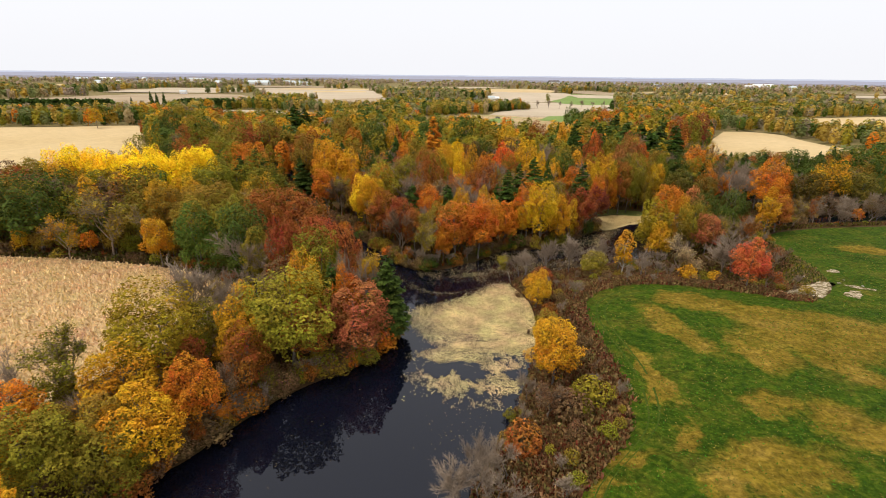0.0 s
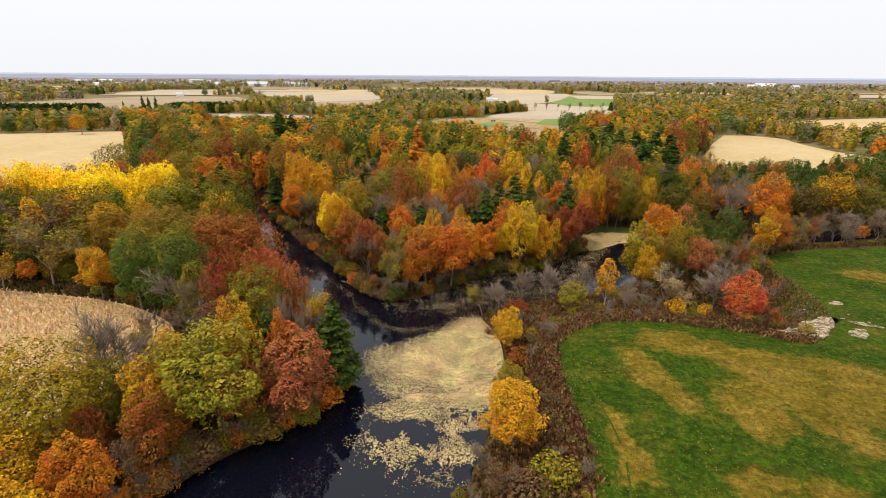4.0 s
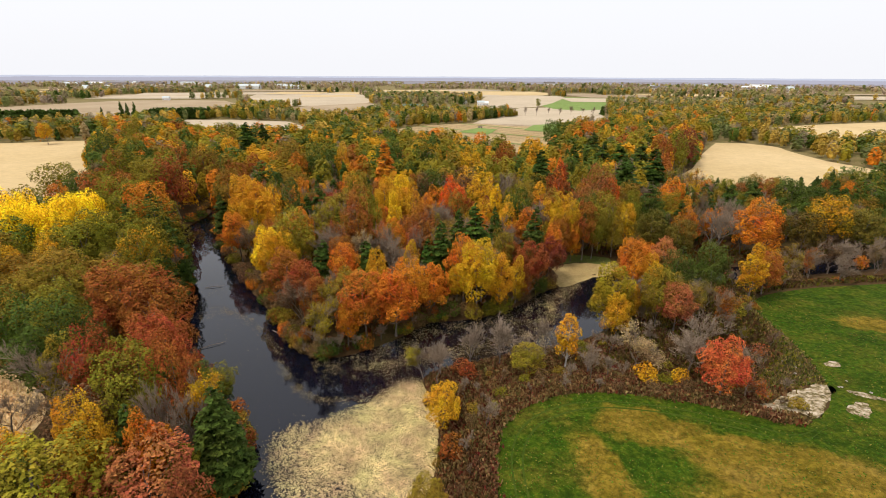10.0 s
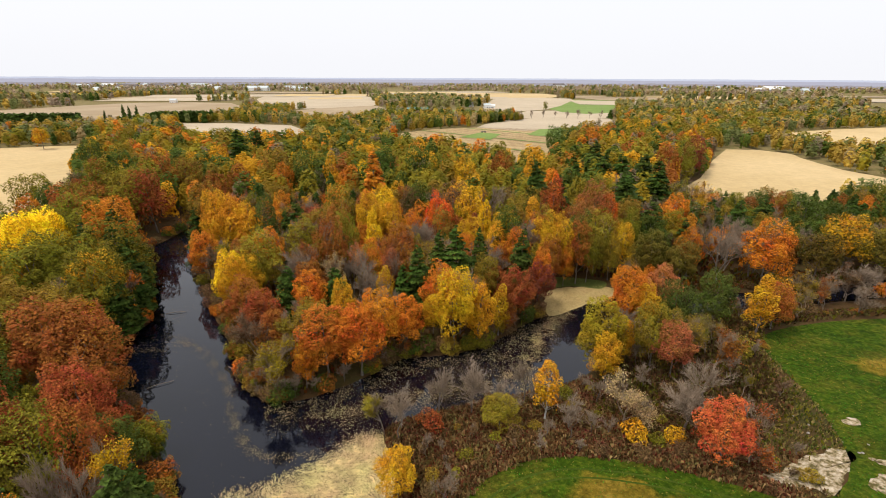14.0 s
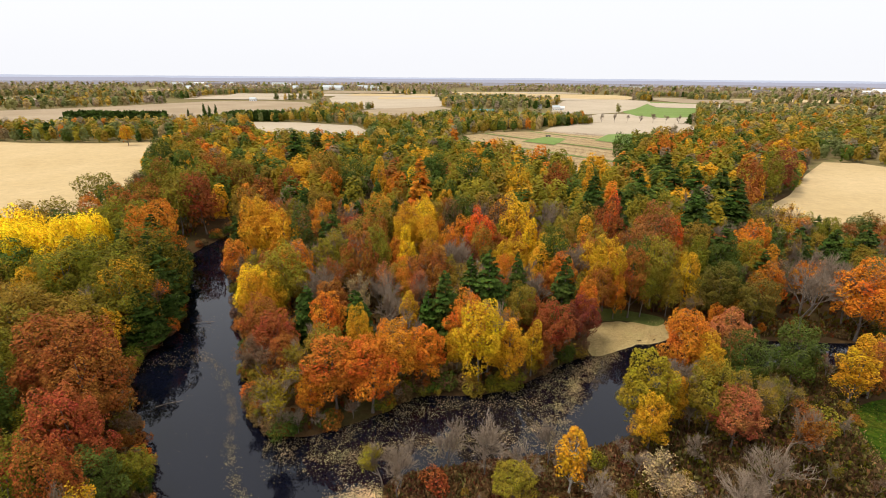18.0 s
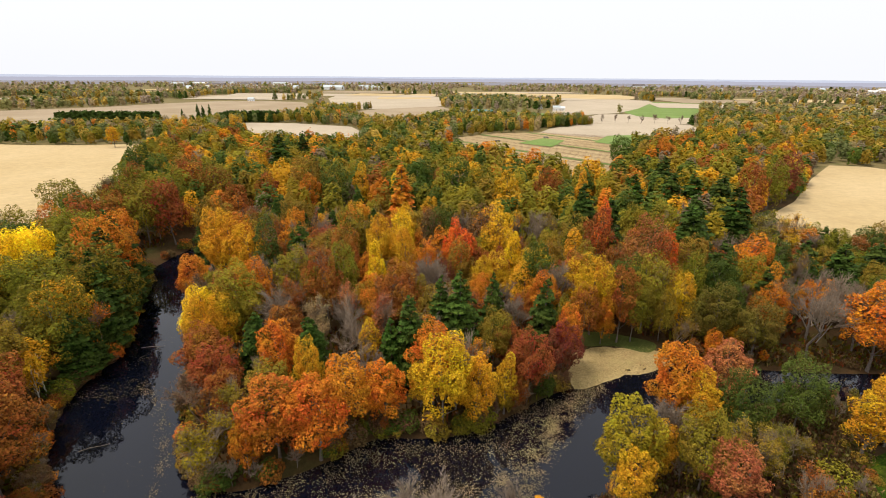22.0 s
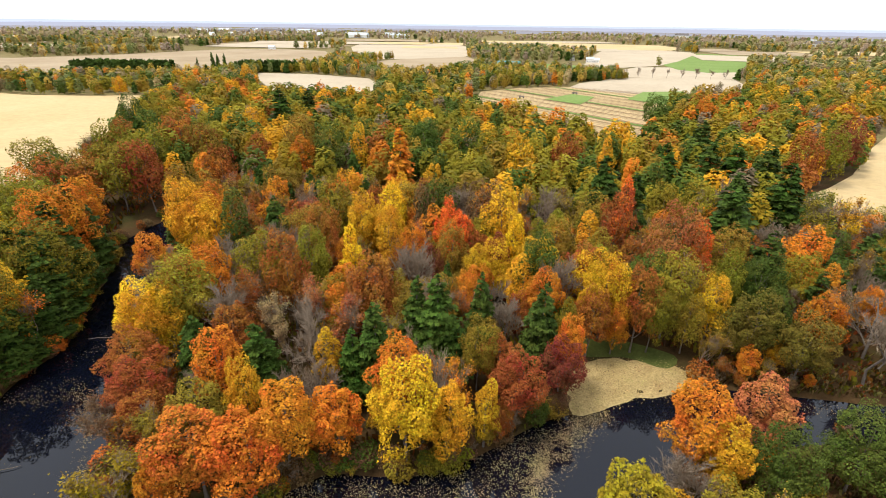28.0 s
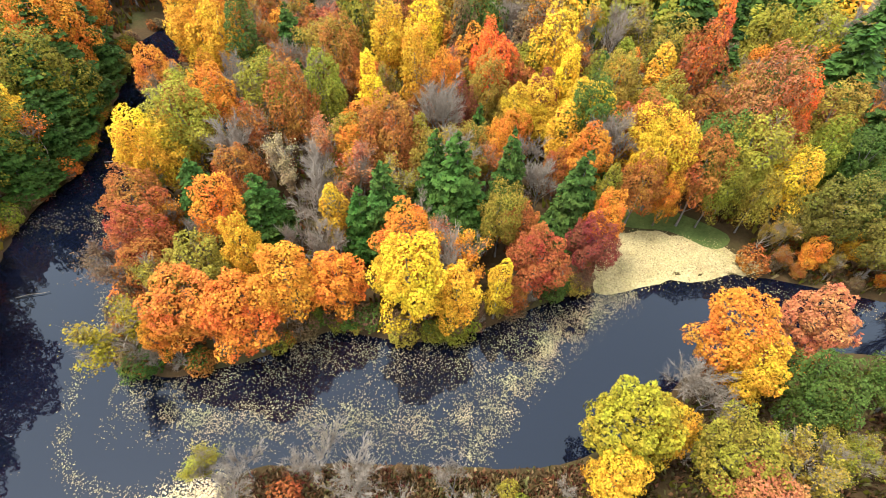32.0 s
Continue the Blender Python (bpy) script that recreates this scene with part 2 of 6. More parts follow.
M_STRIP = earth("crop_strip", [(0.3, (0.2, 0.12, 0.06)), (0.7, (0.3, 0.19, 0.1))], 0.02, 0.5)
M_FLOAT = foliage("floating_leaf", "tint")
M_MATLEAF = earth("leaf_mat", [(0.3, (0.36, 0.25, 0.095)), (0.5, (0.52, 0.38, 0.165)), (0.7, (0.4, 0.29, 0.12))], 0.22, 2.6, grain=(0.45, 1.3))
M_SAND = earth("dumped_sand", [(0.38, (0.1, 0.08, 0.025)), (0.49, (0.3, 0.23, 0.13)), (0.62, (0.54, 0.45, 0.33))], 1.1, 3.0, grain=(0.6, 1.3))
M_GRASS = earth("bank_grass", [(0.3, (0.07, 0.09, 0.02)), (0.7, (0.12, 0.13, 0.03))], 0.2, 2.0)
M_ROOF = plain("metal_roof", (0.5, 0.55, 0.55), 0.5, 0.4, 0.1, 0.5)
M_ROOFG = plain("green_roof", (0.12, 0.3, 0.27), 0.5, 0.4, 0.1, 0.5)
M_ROOFD = plain("shingle_roof", (0.16, 0.14, 0.13), 0.85, 0.2, 0.2, 0.5)
M_WHITE = plain("white_siding", (0.78, 0.77, 0.74), 0.7, 0.3, 0.08, 0.4)
M_DARK = plain("dark_glass", (0.03, 0.035, 0.04), 0.15, 0.5, 0.1, 1.0)
M_RUBBLE = plain("rubble", (0.3, 0.26, 0.22), 0.95, 0.1, 0.5, 1.5)
M_LEAF = foliage("leaf", "object")
M_LEAFS = foliage("leaf_mass", "tint")
M_LEAFD = foliage("distant_leaf", "far")
M_BARK = plain("bark", (0.17, 0.14, 0.115), 0.95, 0.1, 0.4, 4.0)
M_BIRCH = plain("pale_bark", (0.55, 0.52, 0.46), 0.8, 0.2, 0.35, 5.0)
M_TWIG = plain("twigs", (0.27, 0.205, 0.145), 0.95, 0.1, 0.3, 2.0)

m, n, l, b = material("river_water", 0.02, 0.75)
b.inputs["Base Color"].default_value = (0.003, 0.0038, 0.0088, 1)
b.inputs["IOR"].default_value = 1.34
bump_node(n, l, b, noise_node(n, l, 0.8, 3, 0.5).outputs["Fac"], 0.015, 0.1)
M_WATER = m


# ---- mesh helpers ----
def raw_mesh(name, verts, quads=None, tris=None, tint=None, smooth=False):
    """A mesh straight from arrays of corners, four-sided and three-sided faces."""
    me = bpy.data.meshes.new(name)
    loops, starts, at = [], [], 0
    for f in (quads, tris):
        if f is not None and len(f):
            f = np.asarray(f, dtype=np.int32)
            loops.append(f.ravel())
            starts.append(at + np.arange(len(f), dtype=np.int32) * f.shape[1])
            at += f.size
    verts = np.asarray(verts, dtype=np.float32)
    loops, starts = np.concatenate(loops), np.concatenate(starts)
    me.vertices.add(len(verts))
    me.vertices.foreach_set("co", verts.ravel())
    me.loops.add(len(loops))
    me.loops.foreach_set("vertex_index", loops)
    me.polygons.add(len(starts))
    me.polygons.foreach_set("loop_start", starts)
    if tint is not None:
        a = me.color_attributes.new("tint", "FLOAT_COLOR", "POINT")
        a.data.foreach_set("color", np.c_[tint, np.ones(len(tint))].astype(np.float32).ravel())
    me.update(calc_edges=True)
    me.validate()
    if smooth:
        me.shade_smooth()
    return me


def mesh_part(name, me, mat, parent=None, label=""):
    ob = new(name, me)
    if not me.materials:
        me.materials.append(mat)
    if parent is not None:
        ob.parent = parent
    return tagged(ob, label)


def part(name, bm, mat, parent=None, label=""):
    me = bpy.data.meshes.new(name)
    bm.to_mesh(me)
    bm.free()
    return mesh_part(name, me, mat, parent, label)


def smooth_loop(pts, step=3, closed=True):
    """A rounded outline through the given corners."""
    p = np.array(pts, float)
    k = len(p)
    out = []
    for i in range(k if closed else k - 1):
        if closed:
            a, b, c, d = p[(i - 1) % k], p[i], p[(i + 1) % k], p[(i + 2) % k]
        else:
            a, b, c, d = p[max(i - 1, 0)], p[i], p[i + 1], p[min(i + 2, k - 1)]
        for s in np.arange(step) / step:
            out.append(0.5 * (2 * b + (c - a) * s + (2 * a - 5 * b + 4 * c - d) * s * s + (3 * b - a - 3 * c + d) * s ** 3))
    return np.array(out)


def edge_distance(q, loop):
    """Distance from points to a closed outline: positive outside, negative inside."""
    q = np.atleast_2d(np.asarray(q, float))
    best, ins = np.full(len(q), 1e18), np.zeros(len(q), bool)
    for a, b in zip(loop, np.roll(loop, -1, 0)):
        e, w = b - a, q - a
        s = np.clip((w @ e) / max(e @ e, 1e-9), 0, 1)
        best = np.minimum(best, ((w - s[:, None] * e) ** 2).sum(1))
        hit = ((a[1] > q[:, 1]) != (b[1] > q[:, 1]))
        dy = b[1] - a[1] if abs(b[1] - a[1]) > 1e-9 else 1e-9
        ins ^= hit & (q[:, 0] < a[0] + (q[:, 1] - a[1]) * e[0] / dy)
    return np.where(ins, -1, 1) * np.sqrt(best)


def smoothstep(a, b, x):
    s = np.clip((x - a) / (b - a), 0, 1)
    return s * s * (3 - 2 * s)


# ---- the plan ----
RIVER = smooth_loop([
    (-58, -60), (-46, 10), (-40, 42), (-32, 57), (-24, 68.5), (-14, 76), (-9.5, 88), (-14.5, 101), (-26.5, 113), (-40, 126),
    (-48, 139), (-50.5, 155), (-58, 167), (-71, 188), (-82, 204), (-82, 232), (-86, 265),
    (-75, 262), (-70, 217), (-58, 192), (-42, 168), (-31, 152), (-22, 140), (-14, 127), (-8, 122), (0, 122),
    (11, 130), (17.5, 137), (28, 139), (36.5, 143), (43, 149), (50, 156), (57, 160), (63, 164), (73, 170), (85, 173), (100, 174), (130, 178), (190, 192),
    (190, 182), (130, 168), (106, 164), (93, 161), (81, 156), (71, 149), (64, 138), (56, 130), (47, 126), (35, 122), (24, 118), (17, 114),
    (20, 104), (20.5, 94), (19, 84), (15, 72), (10.5, 60), (3.5, 46), (-2, 20), (-10, -60)], 3)
CORN = smooth_loop([(-47, 99), (-55, 106), (-68, 112), (-88, 116), (-118, 119), (-260, 124), (-420, 116), (-420, -60), (-90, -60), (-74, 10), (-62, 52), (-50, 76), (-45, 89)], 3)
PASTURE = smooth_loop([(29, 70), (29, 88), (34, 98), (45, 103), (59, 102), (71, 98), (80, 95), (91, 103), (96, 120), (97, 133), (101, 142), (116, 148), (142, 152), (230, 160), (330, 150), (360, -60), (60, -70), (16, 8), (13, 36), (25, 52), (28, 60)], 3)
FIELD_WEST = smooth_loop([(-700, 425), (-403, 432), (-319, 456), (-271, 458), (-240, 388), (-205, 336), (-144, 266), (-119, 228), (-122, 196), (-150, 187), (-330, 190), (-700, 200)], 2)
FIELD_EAST = smooth_loop([(265, 468), (303, 448), (299, 425), (292, 371), (300, 330), (270, 290), (235, 283), (208, 276), (186, 270), (170, 263), (153, 262), (138, 268), (138, 283), (150, 303), (182, 340)], 2)
FAR_FIELDS = {
    "east": smooth_loop([(374, 591), (607, 691), (800, 700), (700, 470), (390, 455), (345, 464)], 2),
    "strips": smooth_loop([(-27, 579), (58, 645), (166, 600), (136, 538), (115, 452), (88, 346), (70, 369), (47, 394), (20, 426), (-5, 427)], 2),
    "bare": smooth_loop([(58, 645), (100, 740), (126, 780), (262, 790), (222, 637), (166, 600)], 2),
    "bare_north": smooth_loop([(128, 790), (165, 960), (310, 965), (268, 800)], 2),
    "pale": smooth_loop([(-329, 674), (-173, 657), (-112, 512), (-102, 452), (-135, 480), (-150, 456), (-178, 450), (-250, 560)], 2),
    "yard": smooth_loop([(-60, 850), (60, 840), (70, 960), (-60, 980)], 2),
    "green": smooth_loop([(222, 930), (305, 920), (430, 1304), (460, 1398), (342, 1446), (237, 1165), (223, 1088)], 2),
    "tan": smooth_loop([(89, 931), (203, 999), (316, 1299), (365, 1518), (217, 1612), (139, 1440), (98, 1085)], 2),
    "big": smooth_loop([(-1300, 620), (-830, 761), (-727, 1037), (-672, 1161), (-476, 1172), (-320, 860), (-330, 690), (-440, 560), (-560, 520), (-1000, 470)], 2),
    "mid": smooth_loop([(-256, 929), (-197, 755), (-136, 714), (-76, 831), (-105, 1024), (-165, 1103)], 2),
    "north": smooth_loop([(-552, 1590), (-396, 1146), (-318, 951), (-140, 1102), (-179, 1331), (-280, 1699)], 2),
    "plain": smooth_loop([(-40, 1600), (330, 1580), (360, 1950), (-90, 1950)], 2)}

plots = random.Random(23)
for k in range(30):
    r, a = plots.uniform(1250, 2300), radians(plots.uniform(-58, 44))
    w, d, turn = plots.uniform(70, 220), plots.uniform(50, 120), plots.uniform(-0.35, 0.35)
    c, e = math.cos(turn), math.sin(turn)
    FAR_FIELDS["plot %d" % k] = np.array([(r * math.sin(a) + u * w * c - v * d * e, r * math.cos(a) + u * w * e + v * d * c) for u, v in ((-1, -1), (1, -0.8), (0.9, 1), (-1.1, 0.9))])


def land(x, y):
    """Height of the ground: low banks by the river, fields a few metres above it, a slow rise far off."""
    q = np.stack([np.ravel(x), np.ravel(y)], 1).astype(float)
    z = np.full(len(q), 2.2)
    near = (np.abs(q[:, 0]) < 300) & (q[:, 1] > -70) & (q[:, 1] < 330)
    if near.any():
        d = edge_distance(q[near], RIVER)
        up = 0.2 + 0.8 * smoothstep(0, 4, d) + 1.2 * smoothstep(3, 20, d)
        for loop, top in ((PASTURE, 4.5), (CORN, 3.4)):
            k = smoothstep(13, 1, edge_distance(q[near], loop)) * smoothstep(0, 7, d)
            up = up + (top - up) * k
        flat = smoothstep(14, 6, np.hypot(q[near][:, 0] - 66, q[near][:, 1] - 173))
        up = np.where(d > 0, up + (0.35 - up) * flat, up)
        z[near] = np.where(d > 0, up, -1.6 * smoothstep(0, 4, -d) - 0.05)
    far = np.hypot(q[:, 0], q[:, 1])
    z += 30 * smoothstep(1900, 4900, far)
    return z.reshape(np.shape(x))


def axis(lo, hi, fine, reach, grow=1.22):
    a = list(np.arange(lo, hi + fine, fine))
    s, left, right = fine, [], []
    p, q = a[0], a[-1]
    while q < reach:
        s *= grow
        p, q = p - s, q + s
        left.append(max(p, -reach - 100)), right.append(min(q, reach + 100))
    return np.array(left[::-1] + a + right)


def grid_mesh(name, xs, ys, height, smooth=True):
    gx, gy = np.meshgrid(xs, ys)
    v = np.stack([gx, gy, height(gx, gy)], -1).reshape(-1, 3)
    i = np.arange(len(xs) * len(ys)).reshape(len(ys), len(xs))
    f = np.stack([i[:-1, :-1], i[:-1, 1:], i[1:, 1:], i[1:, :-1]], -1).reshape(-1, 4)
    return raw_mesh(name, v, f, smooth=smooth)


tagged(mesh_part("ground", grid_mesh("ground", axis(-110, 150, 2.5, 5100), axis(-10, 240, 2.5, 5100), land), M_GROUND),
       "brown woodland ground covered with fallen leaves", "ground", kind="structure")
w = new("water", bpy.data.meshes.new("water"))
w.data.from_pydata([(-130, -90, 0), (220, -90, 0), (220, 290, 0), (-130, 290, 0)], [], [(0, 1, 2, 3)])
w.data.materials.append(M_WATER)
tagged(w, "still black river water reflecting the trees", "river", kind="structure")


def field(name, loop, z, mat, label):
    bm = bmesh.new()
    bm.faces.new([bm.verts.new((x, y, z)) for x, y in loop])
    bmesh.ops.triangulate(bm, faces=bm.faces[:])
    return tagged(part(name, bm, mat), label, "field", kind="structure")
field("cornfield", CORN, 3.5, M_CORN, "tan maize field ready for harvest beside the woods")
field("pasture", PASTURE, 4.6, M_PASTURE, "green hay field with dry brown patches")
field("harvested_field", FIELD_WEST, 2.6, M_TAN, "pale tan harvested field behind the woods")
field("harvested_field", FIELD_EAST, 2.6, M_TAN, "pale tan harvested field between wooded edges")
FAR_LOOK = {"east": (M_TAN, "pale tan harvested field"), "strips": (M_TAN, "vegetable field striped with crop rows"), "bare": (M_BARE, "bare pale soil field"),
            "bare_north": (M_BARE, "bare pale soil field behind a row of trees"), "green": (M_GREENF, "green field of winter crop"), "tan": (M_BARE, "tan harvested field"),
            "pale": (M_BARE, "pale harvested field behind the woods"), "big": (M_STUBBLE, "large brown-tan stubble field"), "mid": (M_STUBBLE, "brown stubble field"),
            "north": (M_BARE, "tan field far off"), "plain": (M_TAN, "tan fields near the horizon"), "yard": (M_GREENF, "green farmyard")}
for k, (key, loop) in enumerate(FAR_FIELDS.items()):
    field("far_field", loop, float(land(loop[:, 0], loop[:, 1]).max()) + 0.3 + 0.03 * k, *(FAR_LOOK[key] if key in FAR_LOOK else ((M_TAN, "tan harvested plot far off"), (M_BARE, "pale bare plot far off"), (M_STUBBLE, "brown stubble plot far off"), (M_BARE, "pale bare plot far off"), (M_TAN, "tan harvested plot far off"))[k % 5]))


# ---- trees ----
def tube(points, radii, sides=6):
    p, r = np.array(points, float), np.array(radii, float)
    d = np.gradient(p, axis=0)
    d /= np.linalg.norm(d, axis=1)[:, None] + 1e-9
    u = np.cross(d, (0.31, 0.92, 0.23))
    u /= np.linalg.norm(u, axis=1)[:, None] + 1e-9
    v = np.cross(d, u)
    a = np.arange(sides) * 2 * np.pi / sides
    ring = p[:, None] + r[:, None, None] * (u[:, None] * np.cos(a)[None, :, None] + v[:, None] * np.sin(a)[None, :, None])
    i = np.arange(len(p) * sides).reshape(len(p), sides)
    j = np.roll(i, -1, 1)
    f = np.stack([i[:-1], j[:-1], j[1:], i[1:]], -1).reshape(-1, 4)
    return ring.reshape(-1, 3), f


def join(pieces):
    vs, fs, at = [], [], 0
    for v, f in pieces:
        vs.append(v), fs.append(f + at)
        at += len(v)
    return np.concatenate(vs), np.concatenate(fs)


def cards(rng, p, nrm, size, long=1.0):
    """Small four-cornered leaf sprays at p, facing about nrm."""
    k = len(p)
    t = rng.normal(size=(k, 3))
    t -= nrm * (t * nrm).sum(1)[:, None]
    t /= np.linalg.norm(t, axis=1)[:, None] + 1e-9
    s = np.cross(nrm, t)
    size = np.broadcast_to(size, (k,))[:, None]
    c = np.stack([p + t * size * long * rng.uniform(0.7, 1.2, (k, 1)), p + s * size * rng.uniform(0.5, 1.0, (k, 1)) + nrm * size * 0.25,
                  p - t * size * long * rng.uniform(0.7, 1.2, (k, 1)), p - s * size * rng.uniform(0.5, 1.0, (k, 1)) + nrm * size * 0.25], 1)
    return c.reshape(-1, 3), np.arange(4 * k).reshape(k, 4)


def sprays(rng, p, nrm, size, long=1.0):
    """Small three-cornered leaf sprays at p, facing about nrm."""
    k = len(p)
    t = rng.normal(size=(k, 3))
    t -= nrm * (t * nrm).sum(1)[:, None]
    t /= np.linalg.norm(t, axis=1)[:, None] + 1e-9
    s = np.cross(nrm, t)
    size = np.broadcast_to(size, (k,))[:, None]
    a, b, c = [rng.uniform(0.7, 1.25, (k, 1)) for _ in range(3)]
    v = np.stack([p + t * size * long * a, p - t * size * long * 0.55 * b + s * size * 0.85 * c, p - t * size * long * 0.55 * c - s * size * 0.85 * b], 1)
    return v.reshape(-1, 3), np.arange(3 * k).reshape(k, 3)


def unit(v):
    return v / (np.linalg.norm(v, axis=-1, keepdims=True) + 1e-9)


def broadleaf_crown(rng, H, R, base, blobs, count, leaf, top=0.0, ruffle=0.33):
    """A domed crown whose skin of leaf sprays swells into rounded lobes with creases between; base: height of the lowest leaves, top: how pointed the crown is."""
    def skin(f, ang):
        u = np.where(f > 0.42, (f - 0.42) / 0.58, (0.42 - f) / 0.6)
        prof = np.clip(1 - u ** 2.3, 0, 1) ** 0.5 * np.where(f > 0.42, 1 - top * u, 1.0) * (1 + sway * np.sin(ang * 2 + turn) + sway * np.sin(ang + 2 * turn))
        return np.stack([np.cos(ang) * prof * R, np.sin(ang) * prof * R, base + (H - base) * f], -1)

    def nearest(p, c, size):
        d2 = (p ** 2).sum(1)[:, None] + (c ** 2).sum(1)[None] - 2 * p @ c.T
        k = (d2 / size[None] ** 2).argmin(1)
        return k, np.sqrt(np.maximum(d2[np.arange(len(p)), k], 0)) / size[k]

    sway, turn = rng.uniform(0.04, 0.12), rng.uniform(0, 6.28)
    heart = np.array((0, 0, base + (H - base) * 0.32))
    R = R * 0.83
    nl = max(14, blobs // 7)
    g = np.arange(nl) + 0.5
    big = skin(np.clip(0.98 - 0.98 * (g / nl) ** 1.1 + rng.uniform(-0.05, 0.05, nl), 0.02, 0.98), g * 2.39996 + rng.uniform(-0.4, 0.4, nl))
    size = R * rng.uniform(0.7, 1.35, nl) * 2.0 / math.sqrt(nl)
    lift = rng.uniform(-0.2, 0.17, nl) * R - np.where(rng.uniform(size=nl) < 0.15, 0.3 * R, 0.0)
    ns = nl * 8
    small = skin(rng.uniform(0.02, 1.0, ns) ** 0.9, rng.uniform(0, 6.283, ns))
    fine = R * rng.uniform(0.7, 1.3, ns) * 1.9 / math.sqrt(ns)
    up = rng.uniform(-0.09, 0.08, ns) * R
    f = rng.uniform(0, 1, count * 3)
    u = np.where(f > 0.42, (f - 0.42) / 0.58, (0.42 - f) / 0.6)
    f = f[rng.uniform(size=len(f)) < (np.sqrt(np.clip(1 - u ** 2, 0, 1)) * 0.75 + 0.25) * np.clip(0.35 + f * 2.2, 0, 1)][:count]
    n = len(f)
    p0 = skin(f, rng.uniform(0, 6.283, n))
    i, a = nearest(p0, big, size)
    j, b = nearest(p0, small, fine)
    out = unit(p0 - heart)
    bulge = 0.3 * R * (1 - np.minimum(a, 1.35) ** 2) + lift[i] + 0.09 * R * (1 - np.minimum(b, 1.5) ** 2) + up[j] - 0.08 * R
    depth = np.where(rng.uniform(size=n) < 0.2, rng.uniform(0.05, 0.4, n), rng.uniform(-0.03, 0.07, n)) * R
    p = p0 + out * (bulge - depth)[:, None]
    nrm = unit(out * 0.7 + (p0 - big[i]) / size[i][:, None] * 0.5 + (p0 - small[j]) / fine[j][:, None] * 0.3 + rng.normal(size=(n, 3)) * ruffle + (0, 0, 0.3))
    return sprays(rng, p, nrm, leaf * rng.uniform(0.55, 1.4, n)), heart + (big - heart) * 0.8


def thin(rng, crown, count, swell=0.92):
    """The same crown seen from far: fewer and larger sprays, more of them on the top than below."""
    f = crown[0].reshape(-1, 3, 3)
    k = min(count, len(f))
    z = f[:, :, 2].mean(1)
    odds = rng.uniform(size=len(f)) ** (1 / (0.45 + (z - z.min()) / (np.ptp(z) + 1e-9)))
    pick = f[np.argsort(-odds)[:k]]
    mid = pick.mean(1, keepdims=True)
    return (mid + (pick - mid) * math.sqrt(len(f) / k) * swell).reshape(-1, 3), np.arange(3 * k).reshape(k, 3)


def limbs(rng, H, tips, r0, crook=0.04, sides=6, stop=0.8):
    n = 7
    z = np.linspace(-0.4, H * stop, n)
    bend = np.cumsum(rng.normal(size=(n, 2)) * H * crook * 0.4, 0) * np.linspace(0, 1, n)[:, None]
    line = np.c_[bend, z]
    rr = r0 * np.linspace(1, 0.25, n)
    rr[0] *= 1.5
    out = [tube(line, rr, 7)]
    for t in tips:
        s = np.clip(t[2] / H - rng.uniform(0.18, 0.32), 0.2, stop - 0.05) / stop * (n - 1)
        i = int(s)
        a = line[i] + (line[min(i + 1, n - 1)] - line[i]) * (s - i)
        m = (a + t) / 2 + rng.normal(size=3) * H * 0.02 - (0, 0, H * 0.015)
        out.append(tube([a, m, t], [r0 * 0.32, r0 * 0.2, r0 * 0.06], sides))
    return join(out)


def conifer_parts(rng, H, R, tiers, per, leaf, base=0.12, narrow=1.0):
    """Whorls of flat drooping boughs, shorter towards the top."""
    ps, ns, br = [], [], []
    for i in range(tiers):
        f = i / (tiers - 1)
        z = H * (base + (0.97 - base) * f)
        reach = R * narrow * (1 - f) ** 0.6 * rng.uniform(0.7, 1.1) + 0.25
        count = max(4, int(9 * (1 - f) + 4))
        for j in range(count):
            a = rng.uniform(0, 2 * np.pi)
            ln = reach * rng.uniform(0.75, 1.1)
            d = np.array([np.cos(a), np.sin(a), rng.uniform(-0.15, 0.25)])
            if f < 0.6 and j % 2 == 0:
                br.append(tube([(0, 0, z), np.array((0, 0, z)) + d * ln * 0.8], [0.06, 0.02], 4))
            m = max(3, int(per * ln / R))
            s = np.sqrt(rng.uniform(0.04, 1.0, m))[:, None]
            side = np.array([-d[1], d[0], 0])
            p = np.array((0, 0, z)) + d * ln * s + side * rng.normal(size=(m, 1)) * ln * 0.16 - np.array((0, 0, 1)) * (s ** 2) * ln * 0.08
            ps.append(p)
            ns.append(unit(np.array((0, 0, 1.0)) + d * 0.5 + rng.normal(size=(m, 3)) * 0.4))
    p, nr = np.concatenate(ps), np.concatenate(ns)
    z = np.linspace(-0.4, H * 0.97, 6)
    tr = join([tube(np.c_[np.zeros((6, 2)), z], H * 0.015 * np.linspace(1.2, 0.1, 6), 7)] + br)
    return sprays(rng, p, nr, leaf * rng.uniform(0.6, 1.3, len(p)), 1.5), tr


